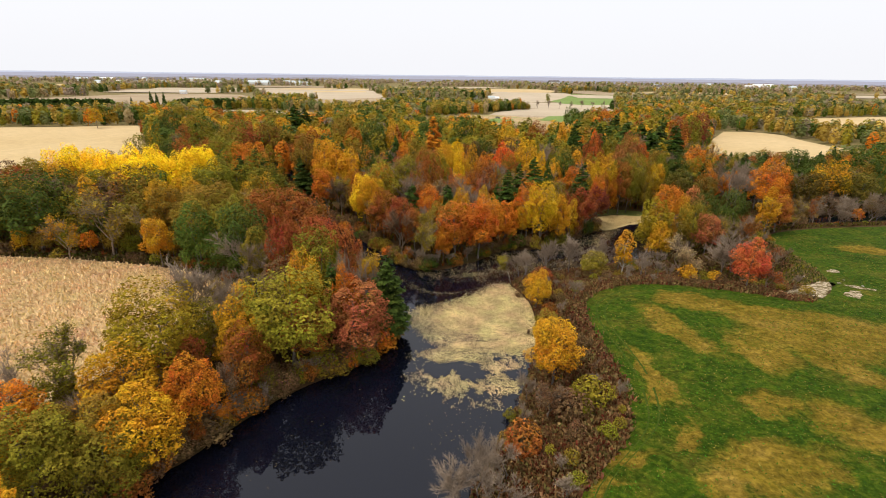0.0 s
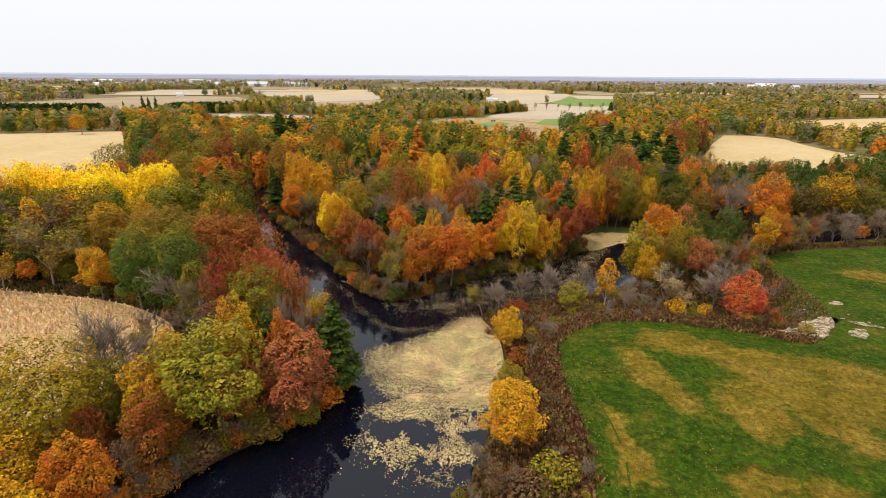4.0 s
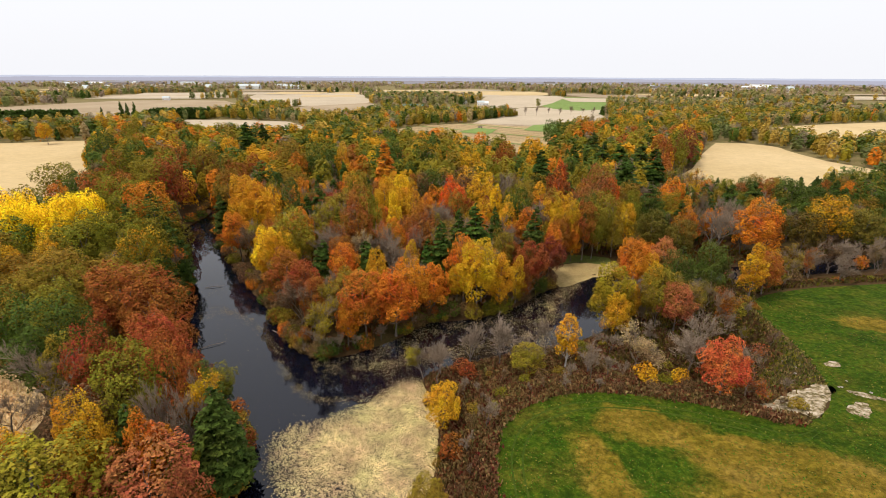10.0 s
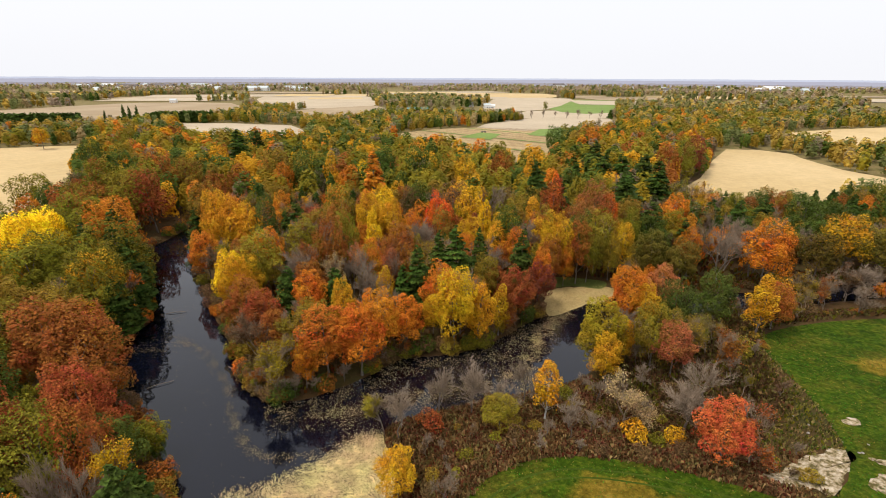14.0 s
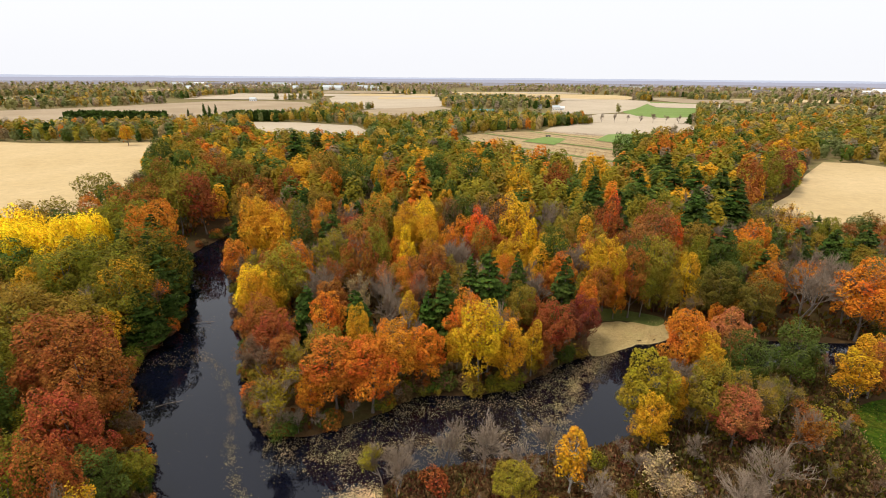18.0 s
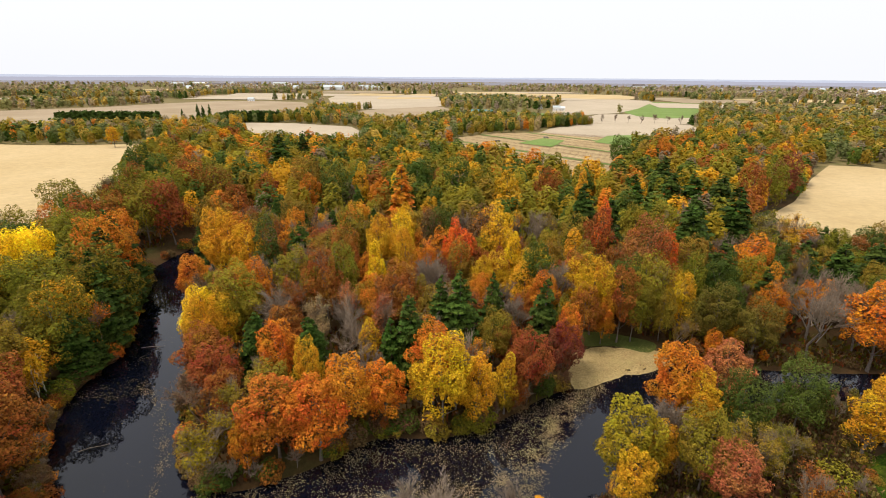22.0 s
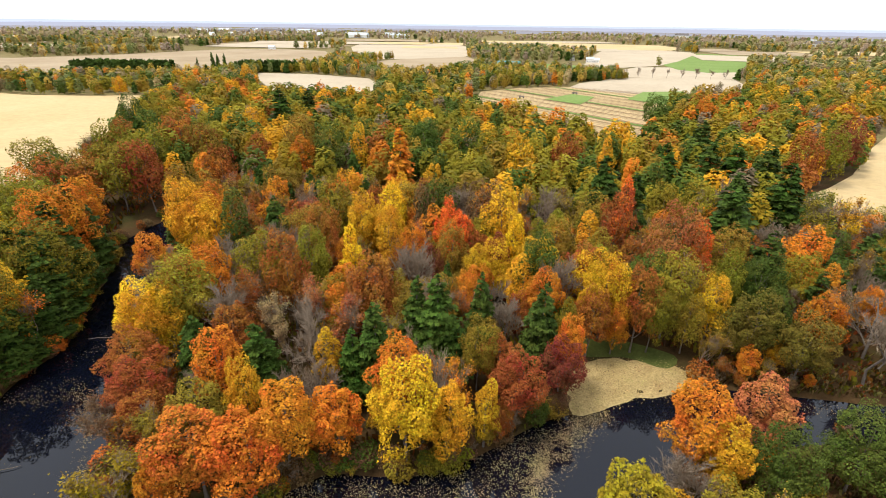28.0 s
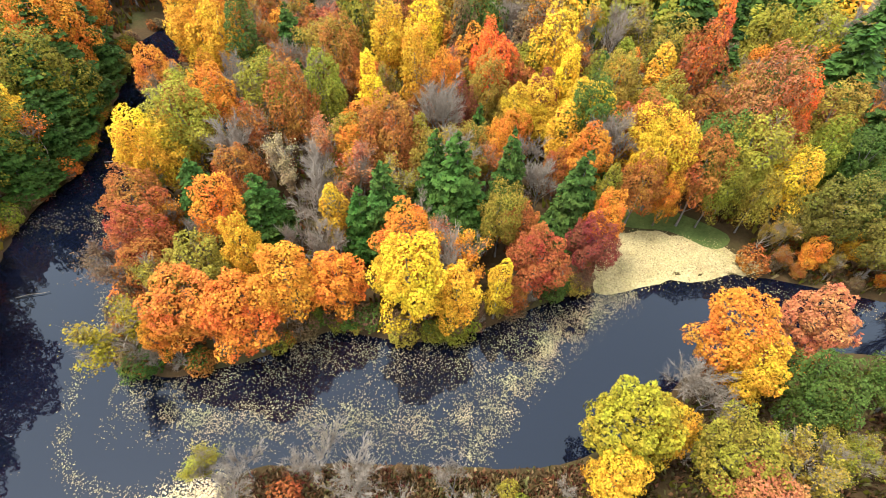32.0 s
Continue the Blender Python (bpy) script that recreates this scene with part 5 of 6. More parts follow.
# ---- maize: dry plants in rows ----
rng = np.random.default_rng(41)
rows = np.arange(-150, -44, 0.76)
gx, gy = np.meshgrid(rows, np.arange(30, 124, 0.55))
q = np.stack([gx.ravel() + rng.normal(size=gx.size) * 0.06 + np.sin(gy.ravel() * 0.05) * 0.8, gy.ravel() + rng.uniform(-0.2, 0.2, gx.size)], 1)
q = q[(edge_distance(q, CORN) < -0.6)]
q = q[q[:, 1] > 50]
n = len(q)
p = np.c_[q, np.full(n, 3.5)]
vs = []
for k in range(2):
    a = rng.uniform(0, 6.283, n)
    side = np.c_[np.cos(a), np.sin(a), np.zeros(n)] * rng.uniform(0.1, 0.22, n)[:, None]
    up = np.c_[rng.normal(size=(n, 2)) * 0.35, rng.uniform(0.3, 0.9, n)]
    vs.append(np.stack([p - side * 0.4, p + side * 0.4, p + up + side, p + up - side], 1).reshape(-1, 3))
v = np.concatenate(vs)
t = np.repeat(np.array((0.72, 0.52, 0.27)) * rng.uniform(0.75, 1.15, (len(v) // 4, 1)), 4, 0)
tagged(mesh_part("maize_plants", raw_mesh("maize_plants", v, np.arange(len(v)).reshape(-1, 4), tint=t), M_LEAFS), "dry tan maize plants standing in rows", "maize", kind="stuff")


# ---- leaves afloat on the river ----
def floating(seed, specs):
    """Bands and patches of fallen leaves on the water: a line, its half-width and how many leaves for each square metre."""
    rng = np.random.default_rng(seed)
    out = []
    for pts, half, dens in specs:
        line = smooth_loop(pts, 8, False)
        seg = np.linalg.norm(np.diff(line, axis=0), axis=1)
        n = int(seg.sum() * half * 2 * dens * 1.5)
        i = rng.choice(len(seg), n, p=seg / seg.sum())
        s = rng.uniform(size=(n, 1))
        d = np.diff(line, axis=0)[i]
        side = np.c_[-d[:, 1], d[:, 0]] / (np.linalg.norm(d, axis=1)[:, None] + 1e-9)
        w = np.clip(rng.normal(size=(n, 1)) * 0.5, -1.3, 1.3) * half
        q = line[i] + d * s + side * w
        k = np.array([noise.noise((x * 0.35, y * 0.35, seed)) + 0.5 * noise.noise((x * 1.3, y * 1.3, seed)) for x, y in q])
        q = q[k > rng.uniform(-0.65, 0.4, len(q))]
        out.append(q)
    q = np.concatenate(out)
    return q[edge_distance(q, RIVER) < -0.1]


MAT_LOOP = smooth_loop([(-5, 88), (-7, 97), (2, 102), (9, 108), (15, 113), (21.5, 108), (22, 94), (20, 84), (14, 80), (8, 82), (1, 82)], 4)
MAT_CORE = smooth_loop([(-1, 91), (0, 97), (6, 103), (12, 109), (17, 113), (22, 106), (22, 94), (20, 85), (14, 83), (7, 87)], 4)
rng = np.random.default_rng(51)
lo, hi = MAT_LOOP.min(0) - 3, MAT_LOOP.max(0) + 3
m0 = rng.uniform(lo, hi, (150000, 2))
e = edge_distance(m0, MAT_LOOP)
m0 = m0[(e < rng.normal(size=len(e)) * 0.9) & (rng.uniform(size=len(e)) < 0.42 + 0.58 * smoothstep(2.5, -2.5, edge_distance(m0, MAT_CORE))) & (edge_distance(m0, RIVER) < 0.3)]
south = rng.uniform((-7, 62), (17, 84), (30000, 2))
k = np.array([noise.noise((x * 0.16, y * 0.22, 7.7)) + 0.45 * noise.noise((x * 0.7, y * 0.7, 2)) for x, y in south])
fade = smoothstep(62, 70, south[:, 1]) * smoothstep(-7, 2, south[:, 0] + 1.5 * np.sin(south[:, 1] * 0.9))
south = south[(k + 0.22 > rng.uniform(0, 0.4, len(k))) & (rng.uniform(size=len(k)) < fade)]
south = south[edge_distance(south, RIVER) < -0.1]
bands = floating(3, [
    ([(-6, 117), (2, 121), (11, 128), (18, 134), (28, 136), (37, 139), (44, 146), (52, 154)], 6.0, 11),
    ([(2, 116), (14, 121), (26, 125), (36, 128), (44, 135), (50, 146), (56, 156), (60, 161)], 3.5, 15),
    ([(44, 126), (46, 134), (50, 145), (55, 155), (62, 162)], 2.6, 20),
    ([(8, 114), (20, 121), (34, 125), (44, 129)], 5.5, 6),
    ([(-40, 146), (-30, 140), (-22, 132), (-16, 124), (-12, 117), (-8, 111), (-3, 107), (4, 107), (12, 113)], 1.3, 9),
    ([(-47, 138), (-40, 141), (-34, 144)], 4.0, 4), ([(-46, 150), (-42, 156), (-46, 162)], 3.0, 2),
    ([(70, 168), (84, 170), (100, 171), (118, 172)], 2.0, 5),
    ([(-30, 40), (-15, 60), (-4, 80), (-14, 112), (-34, 134), (-42, 158)], 6.0, 0.12), ([(0, 50), (3, 62), (10, 68)], 4.0, 0.8)])


def leaf_sheet(name, q, seed, tint, size, label, z=0.02, vary=0.4):
    rng = np.random.default_rng(seed)
    n = len(q)
    nrm = unit(np.c_[rng.normal(size=(n, 2)) * 0.12, np.ones(n)])
    v, f = cards(rng, np.c_[q, np.full(n, z)], nrm, size * rng.uniform(0.5, 1.4, n))
    drift = np.array([1 + 0.45 * noise.noise((x * 0.22, y * 0.3, 5)) + 0.3 * noise.noise((x * 0.9, y * 0.9, 1)) for x, y in q])
    t = np.repeat(np.array(tint) * rng.uniform(vary, 1.15, (n, 1)) * drift[:, None], 4, 0)
    return tagged(mesh_part(name, raw_mesh(name, v, f, tint=t), M_FLOAT), label, "leaves", kind="stuff")


leaf_sheet("floating_leaves", np.concatenate([m0, south]), 61, (0.68, 0.51, 0.23), 0.1, "pale tan leaves packed on the water", vary=0.6)
leaf_sheet("drifting_leaves", bands, 62, (0.36, 0.265, 0.12), 0.085, "yellow-tan leaves drifting on dark water")


def drape(name, loop, lift, mat, label, category):
    """A patch laid over the ground."""
    c = loop.mean(0)
    rings = [c + (loop - c) * s for s in (1.0, 0.8, 0.6, 0.4, 0.2)]
    k = len(loop)
    v = np.concatenate(rings + [c[None]])
    v = np.c_[v, np.maximum(land(v[:, 0], v[:, 1]), 0.0) + lift]
    i = np.arange(5 * k).reshape(5, k)
    j = np.roll(i, -1, 1)
    quads = np.stack([i[:-1], j[:-1], j[1:], i[1:]], -1).reshape(-1, 4)
    tris = np.stack([i[-1], j[-1], np.full(k, 5 * k)], -1)
    return tagged(mesh_part(name, raw_mesh(name, v, quads, tris, smooth=True), mat), label, category, kind="structure")


BANK = smooth_loop([(55, 159), (55, 166), (56.5, 172), (61, 176.5), (67, 177), (72, 178), (77, 176), (82, 174), (75, 170), (65, 164.5)], 4)
BANK = BANK + np.array([(noise.noise((x * 0.6, y * 0.6, 3)), noise.noise((x * 0.6, y * 0.6, 9))) for x, y in BANK]) * 1.2
drape("leafy_bank", BANK, 0.08, M_MATLEAF, "flat mud bank covered with tan leaves", "bank")
drape("grass_bank", smooth_loop([(57, 176), (58, 181), (66, 183), (76, 180), (74, 176), (66, 178)], 4), 0.12, M_GRASS, "strip of green grass behind the bank", "bank")
bq = rng.uniform((54, 158), (82, 180), (7000, 2))
bq = bq[(edge_distance(bq, BANK) < rng.normal(size=len(bq)) * 0.8)]
nb = len(bq)
v, f = cards(rng, np.c_[bq, np.maximum(land(bq[:, 0], bq[:, 1]), 0) + 0.11], unit(np.c_[rng.normal(size=(nb, 2)) * 0.25, np.ones(nb)]), 0.14 * rng.uniform(0.5, 1.4, nb))
tagged(mesh_part("bank_leaves", raw_mesh("bank_leaves", v, f, tint=np.repeat(np.array((0.42, 0.3, 0.12)) * rng.uniform(0.5, 1.2, (nb, 1)), 4, 0)), M_FLOAT), "tan fallen leaves strewn over the mud bank", "leaves", kind="stuff")
SAND = outline((75.5, 101.2), (79, 101.6), (83.5, 104.2), (88.5, 105.6), (93, 105.6), (91.5, 103), (88, 100.2), (84.2, 96.6), (82.2, 97.4), (79.5, 98.2), (76.5, 99.4))
for k, loop in enumerate((SAND, outline((90, 98.2), (93.6, 101), (95, 99.6), (92.6, 96.8)),
                          outline((94, 103.8), (96.5, 103.6), (99.5, 101.6), (98.5, 101), (95.5, 102.4)), outline((97, 112), (98.6, 113.6), (100, 112.8), (98.4, 111.4)))):
    p = smooth_loop(loop, 8)
    p = p + np.array([[sum(noise.noise((x * f, y * f, c)) / f for f in (0.6, 1.7, 4.0)) for c in (4, 7)] for x, y in p]) * 0.5
    drape("sand_patch", p, 0.1 + 0.02 * k, M_SAND, "ragged patch of pale sand at the field corner", "sand")

# ---- wheel tracks round the hay field ----
inner = np.array([q for q in PASTURE if 10 < q[1] < 112 and q[0] < 92])
inner = inner[np.argsort(np.arctan2(inner[:, 1] - 70, inner[:, 0] - 60))[::-1]]
c = np.array((62.0, 66.0))
for off, wid in ((2.6, 0.35), (4.4, 0.35)):
    d = unit(c - inner)
    a, b2 = inner + d * off, inner + d * (off + wid)
    ord2 = np.argsort(np.arctan2(a[:, 1] - 66, a[:, 0] - 62))
    start = np.argmax(np.diff(np.arctan2(a[ord2, 1] - 66, a[ord2, 0] - 62), append=-9))
    a, b2 = smooth_loop(a[ord2], 3, False), smooth_loop(b2[ord2], 3, False)
    v = np.c_[np.concatenate([a, b2]), np.full(2 * len(a), 4.608)]
    i = np.arange(len(a) - 1)
    keep = np.linalg.norm(a[1:] - a[:-1], axis=1) < 6
    i = i[keep]
    f = np.stack([i, i + len(a), i + len(a) + 1, i + 1], -1)
    tagged(mesh_part("wheel_track", raw_mesh("wheel_track", v, f), M_TRACK), "faint mown wheel track curving along the field edge", "track", kind="structure")

# ---- rubble, log and pipe by the sand ----
rr = random.Random(9)


def stone(x, y, s):
    bm = bmesh.new()
    bmesh.ops.create_icosphere(bm, subdivisions=1, radius=s)
    for v in bm.verts:
        v.co *= rr.uniform(0.75, 1.2)
        v.co.z *= 0.6
    ob = part("stone", bm, M_RUBBLE)
    ob.location = (x, y, float(land(np.array([x]), np.array([y]))[0]) + s * 0.3)
    return tagged(ob, "pale broken stone lying by the ditch", "stone", "stones by the ditch")


for k in range(12):
    stone(rr.uniform(88, 99), rr.uniform(103, 115), rr.uniform(0.15, 0.35))


def log(x, y, z, turn, ln, r):
    v, f = tube([(0, 0, 0), (ln * 0.4, 0.1, 0.15), (ln * 0.8, -0.1, 0.1), (ln, 0.05, 0.05)], [r, r * 0.9, r * 0.7, r * 0.5], 8)
    ob = new("fallen_log")
    mesh_part("stem", raw_mesh("stem", v, f, smooth=True), M_TWIG, ob)
    w, g = tube([(ln * 0.6, 0, 0.1), (ln * 0.75, ln * 0.08, 0.5)], [r * 0.4, r * 0.15], 6)
    mesh_part("branch", raw_mesh("branch", w, g, smooth=True), M_TWIG, ob)
    ob.matrix_basis = pose(x, y, z, 0, 0, turn)
    return tagged(ob, "bleached fallen log lying on the ground", "log")


for x, y, turn, ln, r in ((90.0, 120.0, -25, 9, 0.18), (39.8, 114.0, 5, 8, 0.14), (-47.5, 157, 20, 5, 0.08), (-33.0, 124.5, 35, 5, 0.07), (-19.8, 132.8, -40, 8, 0.09)):
    log(x, y, max(float(land(np.array([x]), np.array([y]))[0]), 0.0) + 0.15, turn, ln, r)


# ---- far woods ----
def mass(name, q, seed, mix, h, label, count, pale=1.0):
    """Woods too far off to tell tree from tree, as one mesh of leaf sprays; count: sprays for each crown; pale:
    brightens the leaf colours, far off in place of haze.
    """
    rng = np.random.default_rng(seed)
    bag = [k[:2] for k in MIX[mix] for _ in range(k[2])]
    forms = {"pine": [(thin(np.random.default_rng(seed * 7 + i), s[0], count, 0.95 if count > 400 else 1.2)[0], s[2]) for i, s in enumerate(SHAPES["pine"])]}
    for kind, wide, top in (("oak", 5.8, 0.0), ("maple", 5.2, 0.08), ("slim", 3.8, 0.3)):
        forms[kind] = [(broadleaf_crown(rng, 18, wide * rng.uniform(0.9, 1.1), 1.2, 130, count, wide * 4.0 / math.sqrt(count), top, 0.16)[0][0], 18) for _ in range(5)]
    vs, ts = [], []
    for x, y, z in np.c_[q, land(q[:, 0], q[:, 1])]:
        at = noise.noise((x / 70, y / 70, seed)) * 0.9 + 0.5 + rng.normal() * 0.22
        kind, color = bag[int(at * len(bag)) % len(bag)]
        form = forms["maple" if kind in ("bare", "sparse") else kind]
        v, H = form[rng.integers(len(form))]
        s = rng.uniform(*h) / H
        a = rng.uniform(0, 6.283)
        k = s * rng.uniform(0.85, 1.1)
        w = np.stack([(v[:, 0] * np.cos(a) - v[:, 1] * np.sin(a)) * k + x, (v[:, 0] * np.sin(a) + v[:, 1] * np.cos(a)) * k + y, v[:, 2] * s + z], -1)
        vs.append(w)
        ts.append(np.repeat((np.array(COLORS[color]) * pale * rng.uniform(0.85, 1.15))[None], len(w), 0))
    v, t = np.concatenate(vs), np.concatenate(ts)
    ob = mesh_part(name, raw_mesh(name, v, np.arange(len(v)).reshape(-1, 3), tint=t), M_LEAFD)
    return tagged(ob, label, "woods", kind="stuff")


MAIN = outline((-60, 240), (112, 228), (122, 256), (144, 297), (184, 340), (222, 412), (260, 472), (290, 545), (217, 617), (197, 545), (146, 503), (118, 450), (90, 343), (70, 364), (47, 389), (20, 421), (-5, 422), (-20, 445), (-58, 469), (-98, 480), (-97, 443), (-135, 474), (-148, 449), (-178, 444), (-235, 510), (-275, 470), (-236, 386), (-201, 332), (-140, 262), (-114, 226), (-95, 240))
q = scatter(MAIN, 8.8, 11)
q = q[np.hypot(q[:, 0] + 3, q[:, 1] - 242) > 13]
near = q[:, 1] < 320
MIX["far"] = [("oak", "rust", 2), ("maple", "orange", 3), ("oak", "bronze", 3), ("maple", "gold", 3), ("oak", "olive", 7), ("oak", "green", 6), ("maple", "lime", 5), ("maple", "amber", 4), ("oak", "bronze", 2), ("maple", "gold", 2), ("bare", "haze", 2), ("pine", "pine", 1)]
COLORS["haze"] = (0.19, 0.14, 0.08)
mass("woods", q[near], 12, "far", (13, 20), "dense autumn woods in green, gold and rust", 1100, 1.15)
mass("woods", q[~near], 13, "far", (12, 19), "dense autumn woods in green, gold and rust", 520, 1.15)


def fan(r0, r1, step, seed):
    """Places between two distances, in the directions that lie ahead."""
    rng = np.random.default_rng(seed)
    g = np.arange(-r1, r1, step)
    gx, gy = np.meshgrid(g, np.arange(100, r1, step))
    p = np.stack([gx.ravel(), gy.ravel()], 1) + rng.uniform(-0.45, 0.45, (gx.size, 2)) * step
    r = np.hypot(p[:, 0], p[:, 1])
    a = np.degrees(np.arctan2(p[:, 0], p[:, 1]))
    p = p[(r > r0) & (r <= r1) & (a > -64) & (a < 48)]
    for loop in [FIELD_WEST, FIELD_EAST, MAIN, CORN, PASTURE, EASTW, PEN, WEST, *FAR_FIELDS.values()]:
        p = p[edge_distance(p, loop) > 1.5]
    return p


# muted tones for far trees, with the haze of the air mixed in
COLORS.update(hazy_sage=(0.23, 0.21, 0.07), hazy_fawn=(0.3, 0.22, 0.1), hazy_ochre=(0.42, 0.28, 0.05), hazy_moss=(0.15, 0.165, 0.05), hazy_dusk=(0.24, 0.19, 0.11))
MIX["hedge"] = [("bare", "hazy_dusk", 1), ("maple", "orange", 1), ("oak", "bronze", 3), ("maple", "hazy_ochre", 3), ("oak", "olive", 4), ("oak", "hazy_moss", 5), ("oak", "green", 3), ("maple", "lime", 3), ("maple", "hazy_ochre", 3), ("maple", "hazy_fawn", 2), ("oak", "bronze", 2), ("pine", "pine", 2)]
MIX["pale"] = [("bare", "hazy_dusk", 2), ("maple", "hazy_fawn", 3), ("oak", "hazy_sage", 6), ("oak", "hazy_moss", 5), ("maple", "hazy_ochre", 3), ("oak", "bronze", 2), ("bare", "mauve", 2), ("pine", "pine", 1)]
# greyed colours stand in for haze towards the horizon
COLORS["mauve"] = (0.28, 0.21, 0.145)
MIX["horizon"] = [("bare", "hazy_dusk", 7), ("bare", "mauve", 4), ("oak", "hazy_sage", 3), ("oak", "hazy_fawn", 2), ("pine", "hazy_moss", 2)]


def wooded(p, seed, share):
    """Keeps the places where woods stand, in large connected patches."""
    k = np.array([noise.noise((x / 260, y / 260, seed)) for x, y in p])
    return p[k > share]


q = fan(330, 1000, 11, 71)
ahead = (np.abs(q[:, 0] - 120) < 240) & (q[:, 1] > 560)
q = np.concatenate([q[~ahead], wooded(q[ahead], 3.3, -0.25)])
# from here pale grows with distance: haze painted into the leaf colours
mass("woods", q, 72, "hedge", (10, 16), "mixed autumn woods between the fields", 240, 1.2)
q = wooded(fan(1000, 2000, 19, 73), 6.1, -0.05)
mass("distant_woods", q, 74, "pale", (14, 19), "far woods in autumn colours dulled with painted haze", 80, 1.3)
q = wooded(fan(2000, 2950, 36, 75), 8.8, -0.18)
mass("horizon_woods", q, 76, "horizon", (15, 21), "grey-mauve woods near the horizon, haze painted into the leaf colour", 40, 1.6)

# rows of trees between the fields
for i, px in enumerate(np.linspace(0, 1, 9)):
    tree(128 + 140 * px, 784 + 10 * px, "bare", "grey", 13 + (i % 3), 0.9)
for x, y, h in ((-394.0, 675.0, 24), (-387.5, 676.5, 22), (-379.6, 678.2, 23), (-438.1, 700.5, 15)):
    tree(x, y, "pine", "pine", h, 0.7)
MIX["belt"] = [("pine", "pine", 1)]
belt = np.concatenate([np.linspace((-547.5, 610.1), (-436.5, 634.0), 60) + np.array((0, o)) for o in (0, 9, 18)] + [np.linspace((-365.9, 681.2), (-297.0, 696.2), 36) + np.array((0, o)) for o in (0, 9)])
mass("conifer_belt", belt, 81, "belt", (12, 15), "dark green belt of planted conifers", 200)
hedge = np.concatenate([np.linspace((-50.3, 611.3), (126.7, 755.2), 46) + np.array((0, o)) for o in (0, 10, 20)])
mass("hedgerow", hedge + np.random.default_rng(4).normal(size=hedge.shape) * 3, 82, "hedge", (8, 12.5), "golden hedgerow beside the vegetable field", 260)

# crop rows of the vegetable field
STRIPS = FAR_FIELDS["strips"]
along = unit(np.array((139.0, -118.0)))
across = np.array((-along[1], along[0]))
reach = STRIPS @ across
for k, off in enumerate(np.arange(reach.min() + 4, reach.max() - 2, 5.2)):
    hits = []
    for a, b2 in zip(STRIPS, np.roll(STRIPS, -1, 0)):
        u, v = a @ across - off, b2 @ across - off
        if u * v < 0:
            hits.append((a + (b2 - a) * u / (u - v)) @ along)
    if len(hits) < 2 or max(hits) - min(hits) < 12:
        continue
    green = k % 11 == 4
    half = across * (2.0 if green else (0.5, 0.9, 0.4)[k % 3])
    a, b2 = along * (min(hits) + 2) + across * off, along * (max(hits) - 2) + across * off
    w = new("crop_row", bpy.data.meshes.new("crop_row"))
    w.data.from_pydata([(*p, 3.0) for p in (a + half, a - half, b2 - half, b2 + half)], [], [(0, 1, 2, 3)])
    w.data.materials.append(M_GREENF if green else M_STRIP)
    tagged(w, "strip of green crop" if green else "dark crop row across the tan field", "crop row", kind="structure")
field("green_crop", np.array([(107.9, 564.8), (129.9, 625.8), (171.8, 645.1), (140.9, 539.6)]), 3.02, M_GREENF, "bright green vegetable plot")
field("green_crop", np.array([(35.2, 542.0), (59.9, 586.6), (80.6, 572.3), (65.9, 521.2)]), 3.03, M_GREENF, "green vegetable plot")


# ---- farm and town ----
def box(bm, x0, y0, z0, x1, y1, z1):
    bmesh.ops.create_cube(bm, size=1, matrix=Matrix.Translation(((x0 + x1) / 2, (y0 + y1) / 2, (z0 + z1) / 2)) @ Matrix.Diagonal((x1 - x0, y1 - y0, z1 - z0, 1)))


def house(x, y, w, d, h, roof, turn, label, name="farm_house"):
    ob = new(name)
    bm = bmesh.new()
    box(bm, -w / 2, -d / 2, -0.3, w / 2, d / 2, h)
    part("wall", bm, M_WHITE, ob)
    bm = bmesh.new()
    e, r = 0.5, d * 0.36
    pts = [(-w / 2 - e, -d / 2 - e, h), (w / 2 + e, -d / 2 - e, h), (w / 2 + e, d / 2 + e, h), (-w / 2 - e, d / 2 + e, h), (-w / 2 - e, 0, h + r), (w / 2 + e, 0, h + r)]
    vs = [bm.verts.new(q) for q in pts]
    for f in ((0, 1, 5, 4), (2, 3, 4, 5), (0, 4, 3), (1, 2, 5), (3, 2, 1, 0)):
        bm.faces.new([vs[i] for i in f])
    part("roof", bm, roof, ob)
    for k in range(max(2, int(w / 4))):
        bm = bmesh.new()
        cx = -w / 2 + (k + 0.5) * w / max(2, int(w / 4))
        box(bm, cx - 0.6, -d / 2 - 0.06, 1.0, cx + 0.6, -d / 2 + 0.02, 2.3)
        part("window", bm, M_DARK, ob)
    bm = bmesh.new()
    box(bm, -0.6, -d / 2 - 0.08, 0, 0.6, -d / 2 + 0.02, 2.1)
    part("door", bm, M_DARK, ob)
    ob.matrix_basis = pose(x, y, float(land(np.array([x]), np.array([y]))[0]), 0, 0, turn)
    return tagged(ob, label, "house" if "house" in name else "barn")


house(-30.2, 875.5, 34, 14, 5, M_ROOFG, 5, "long white barn with a green metal roof", "barn")
house(-17.6, 813.0, 22, 10, 4, M_ROOF, 5, "low shed with a pale metal roof", "barn")
house(96.8, 1043.5, 14, 9, 6, M_ROOF, 0, "white farmhouse with a pale roof among trees")
house(107.4, 1046.0, 10, 8, 5, M_WHITE, 0, "small white farmhouse by the field")
house(65.8, 1087.1, 12, 9, 6, M_ROOFD, 0, "white farmhouse with a dark roof")
house(-610.1, 1177.9, 14, 9, 6, M_ROOF, 10, "white farmhouse behind the stubble field")
house(265.0, 605.7, 16, 9, 5, M_ROOF, -20, "grey-roofed shed hidden in the woods", "barn")
rt = random.Random(77)
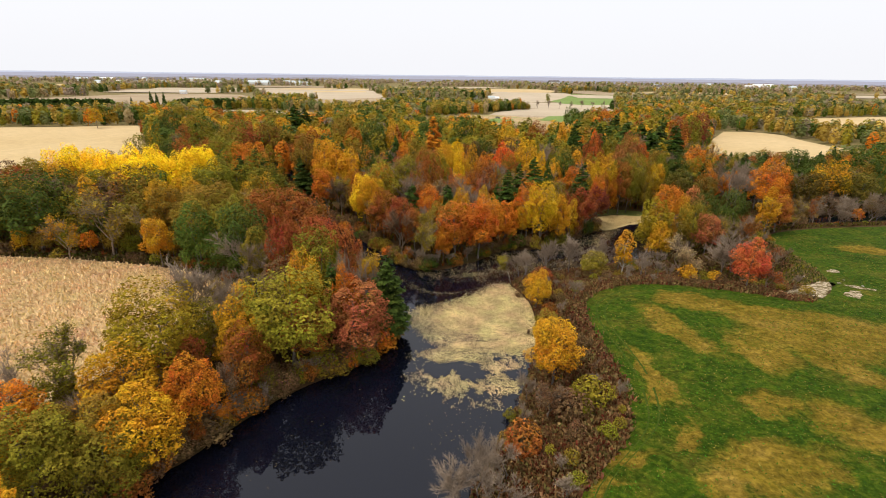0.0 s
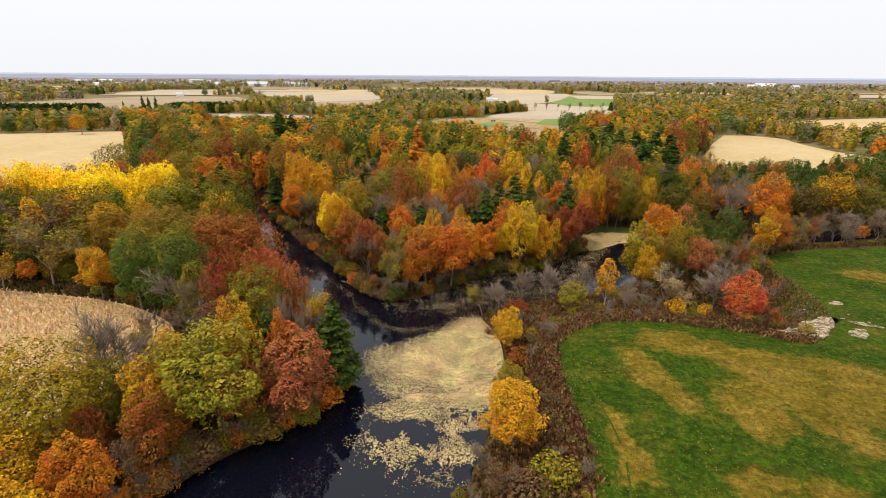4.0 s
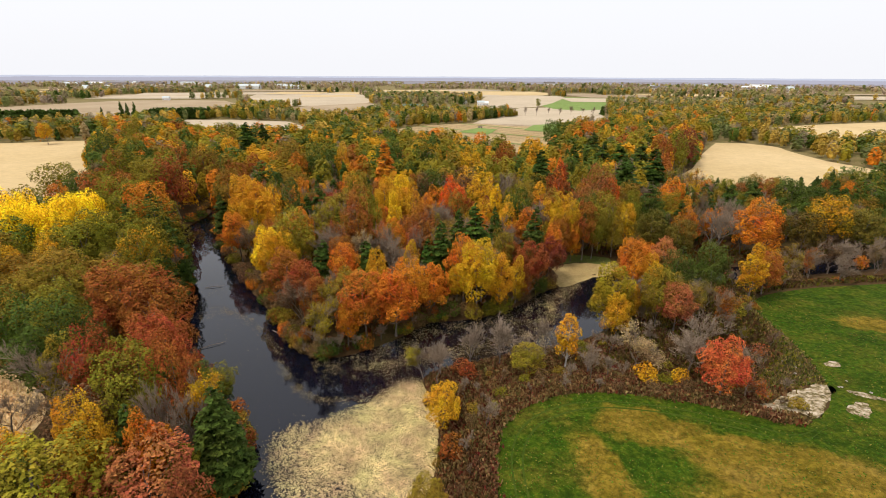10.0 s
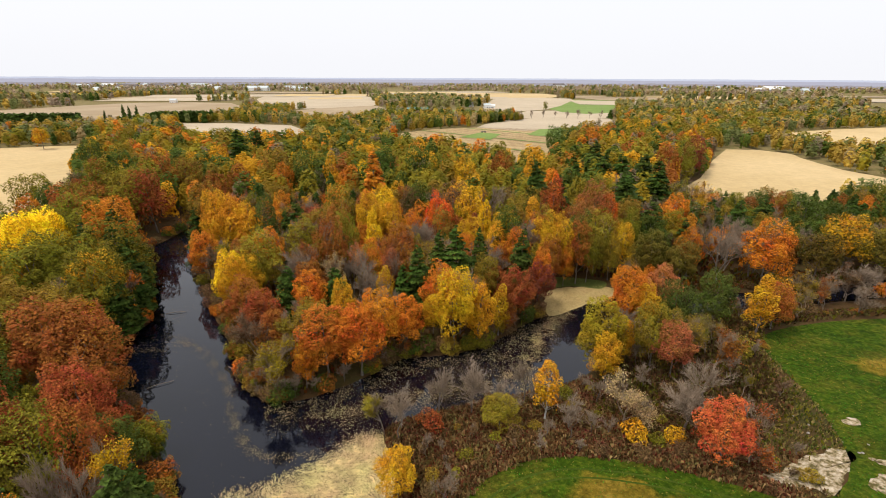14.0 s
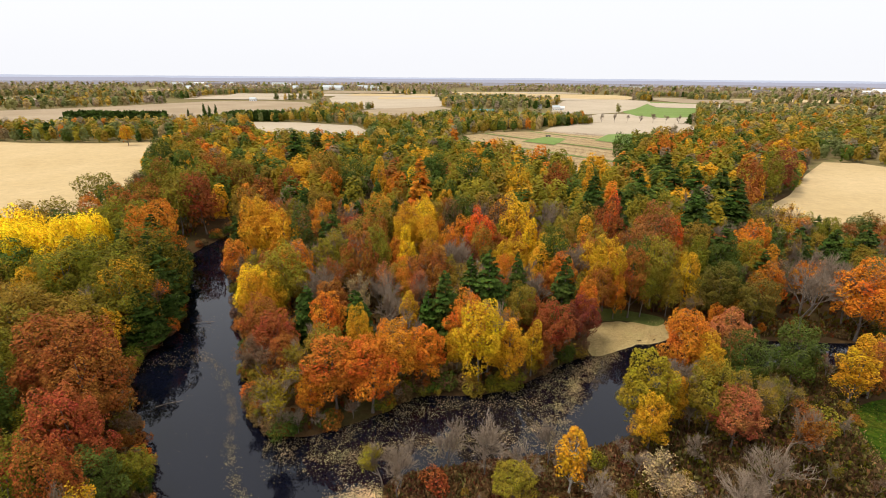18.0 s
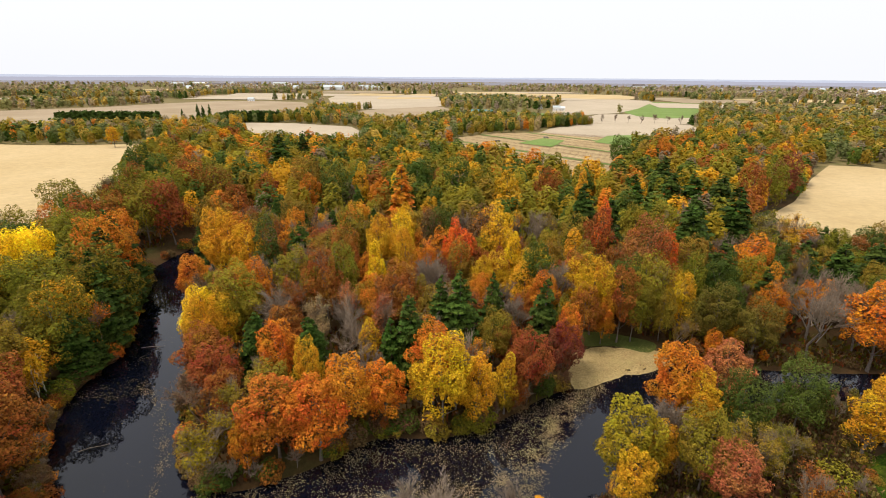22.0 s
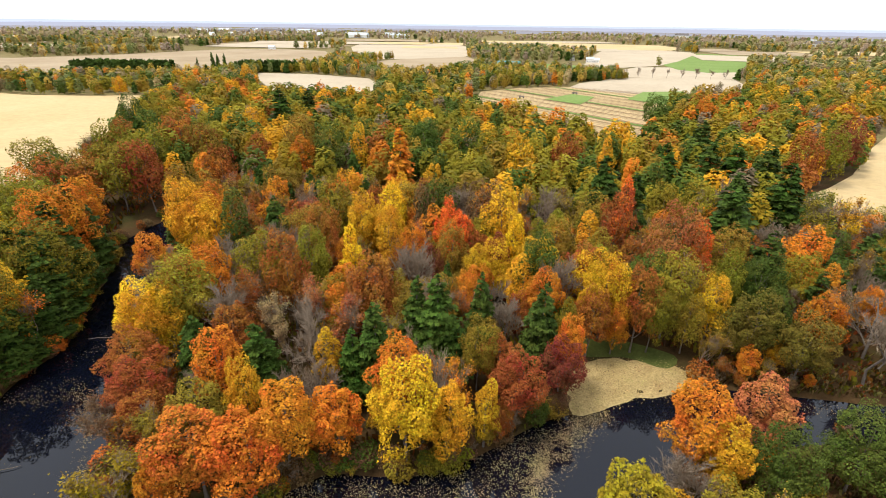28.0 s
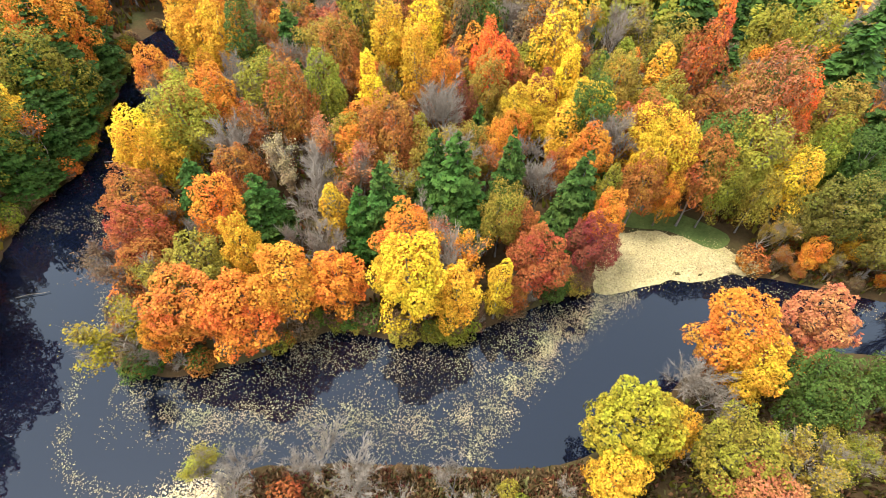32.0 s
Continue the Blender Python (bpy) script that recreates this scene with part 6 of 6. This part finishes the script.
for k in range(34):
    a = rt.uniform(-38, -12) if k < 22 else rt.uniform(8, 40)
    r = rt.uniform(2200, 2900)
    house(r * math.sin(radians(a)), r * math.cos(radians(a)), rt.choice([18, 26, 60, 90]), rt.choice([12, 16, 26]), rt.uniform(7, 13), rt.choice([M_ROOF, M_WHITE, M_ROOFD]), rt.uniform(-20, 20), "pale town building far off", "town_house")


def wagon(x, y, turn):
    ob = new("farm_wagon")
    bm = bmesh.new()
    box(bm, -2.4, -1.1, 0.9, 2.4, 1.1, 1.1)
    for s in (-1.1, 1.0):
        box(bm, -2.4, s, 1.1, 2.4, s + 0.1, 2.0)
    part("bed", bm, M_RUBBLE, ob)
    for sx in (-1.6, 1.6):
        for sy in (-1.0, 1.0):
            bm = bmesh.new()
            bmesh.ops.create_cone(bm, cap_ends=True, segments=12, radius1=0.5, radius2=0.5, depth=0.25, matrix=pose(sx, sy, 0.5, 90, 0, 0))
            part("wheel", bm, M_DARK, ob)
    ob.matrix_basis = pose(x, y, 2.65, 0, 0, turn)
    return tagged(ob, "dark farm wagon standing at the field edge", "wagon")


wagon(62.8, 587.1, 20)
wagon(15.2, 546.3, 15)
wagon(-38.9, 552.8, 0)

# ---- haze of the far distance, as glowing strips behind everything ----
def ridge(far, top, rough, color, seed):
    m = bpy.data.materials.new("distance")
    m.use_nodes = True
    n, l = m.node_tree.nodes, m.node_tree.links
    # the strip glows in the colour of haze instead of being lit
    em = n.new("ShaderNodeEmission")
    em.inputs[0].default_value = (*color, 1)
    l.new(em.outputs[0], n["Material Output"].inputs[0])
    a = np.radians(np.linspace(-75, 60, 901))
    h = np.array([top + rough * (noise.noise((x * 9, 0.5, seed)) + 0.6 * noise.noise((x * 60, 0.5, seed)) + 0.4 * noise.noise((x * 300, 0.5, seed))) for x in a])
    v = np.concatenate([np.c_[far * np.sin(a), far * np.cos(a), np.full(len(a), 1.0)], np.c_[far * np.sin(a), far * np.cos(a), h]])
    i = np.arange(len(a) - 1)
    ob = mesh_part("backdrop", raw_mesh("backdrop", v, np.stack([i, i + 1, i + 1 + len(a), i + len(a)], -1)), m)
    tagged(ob, "glowing blue-grey strip standing in for horizon haze", "backdrop", kind="structure")


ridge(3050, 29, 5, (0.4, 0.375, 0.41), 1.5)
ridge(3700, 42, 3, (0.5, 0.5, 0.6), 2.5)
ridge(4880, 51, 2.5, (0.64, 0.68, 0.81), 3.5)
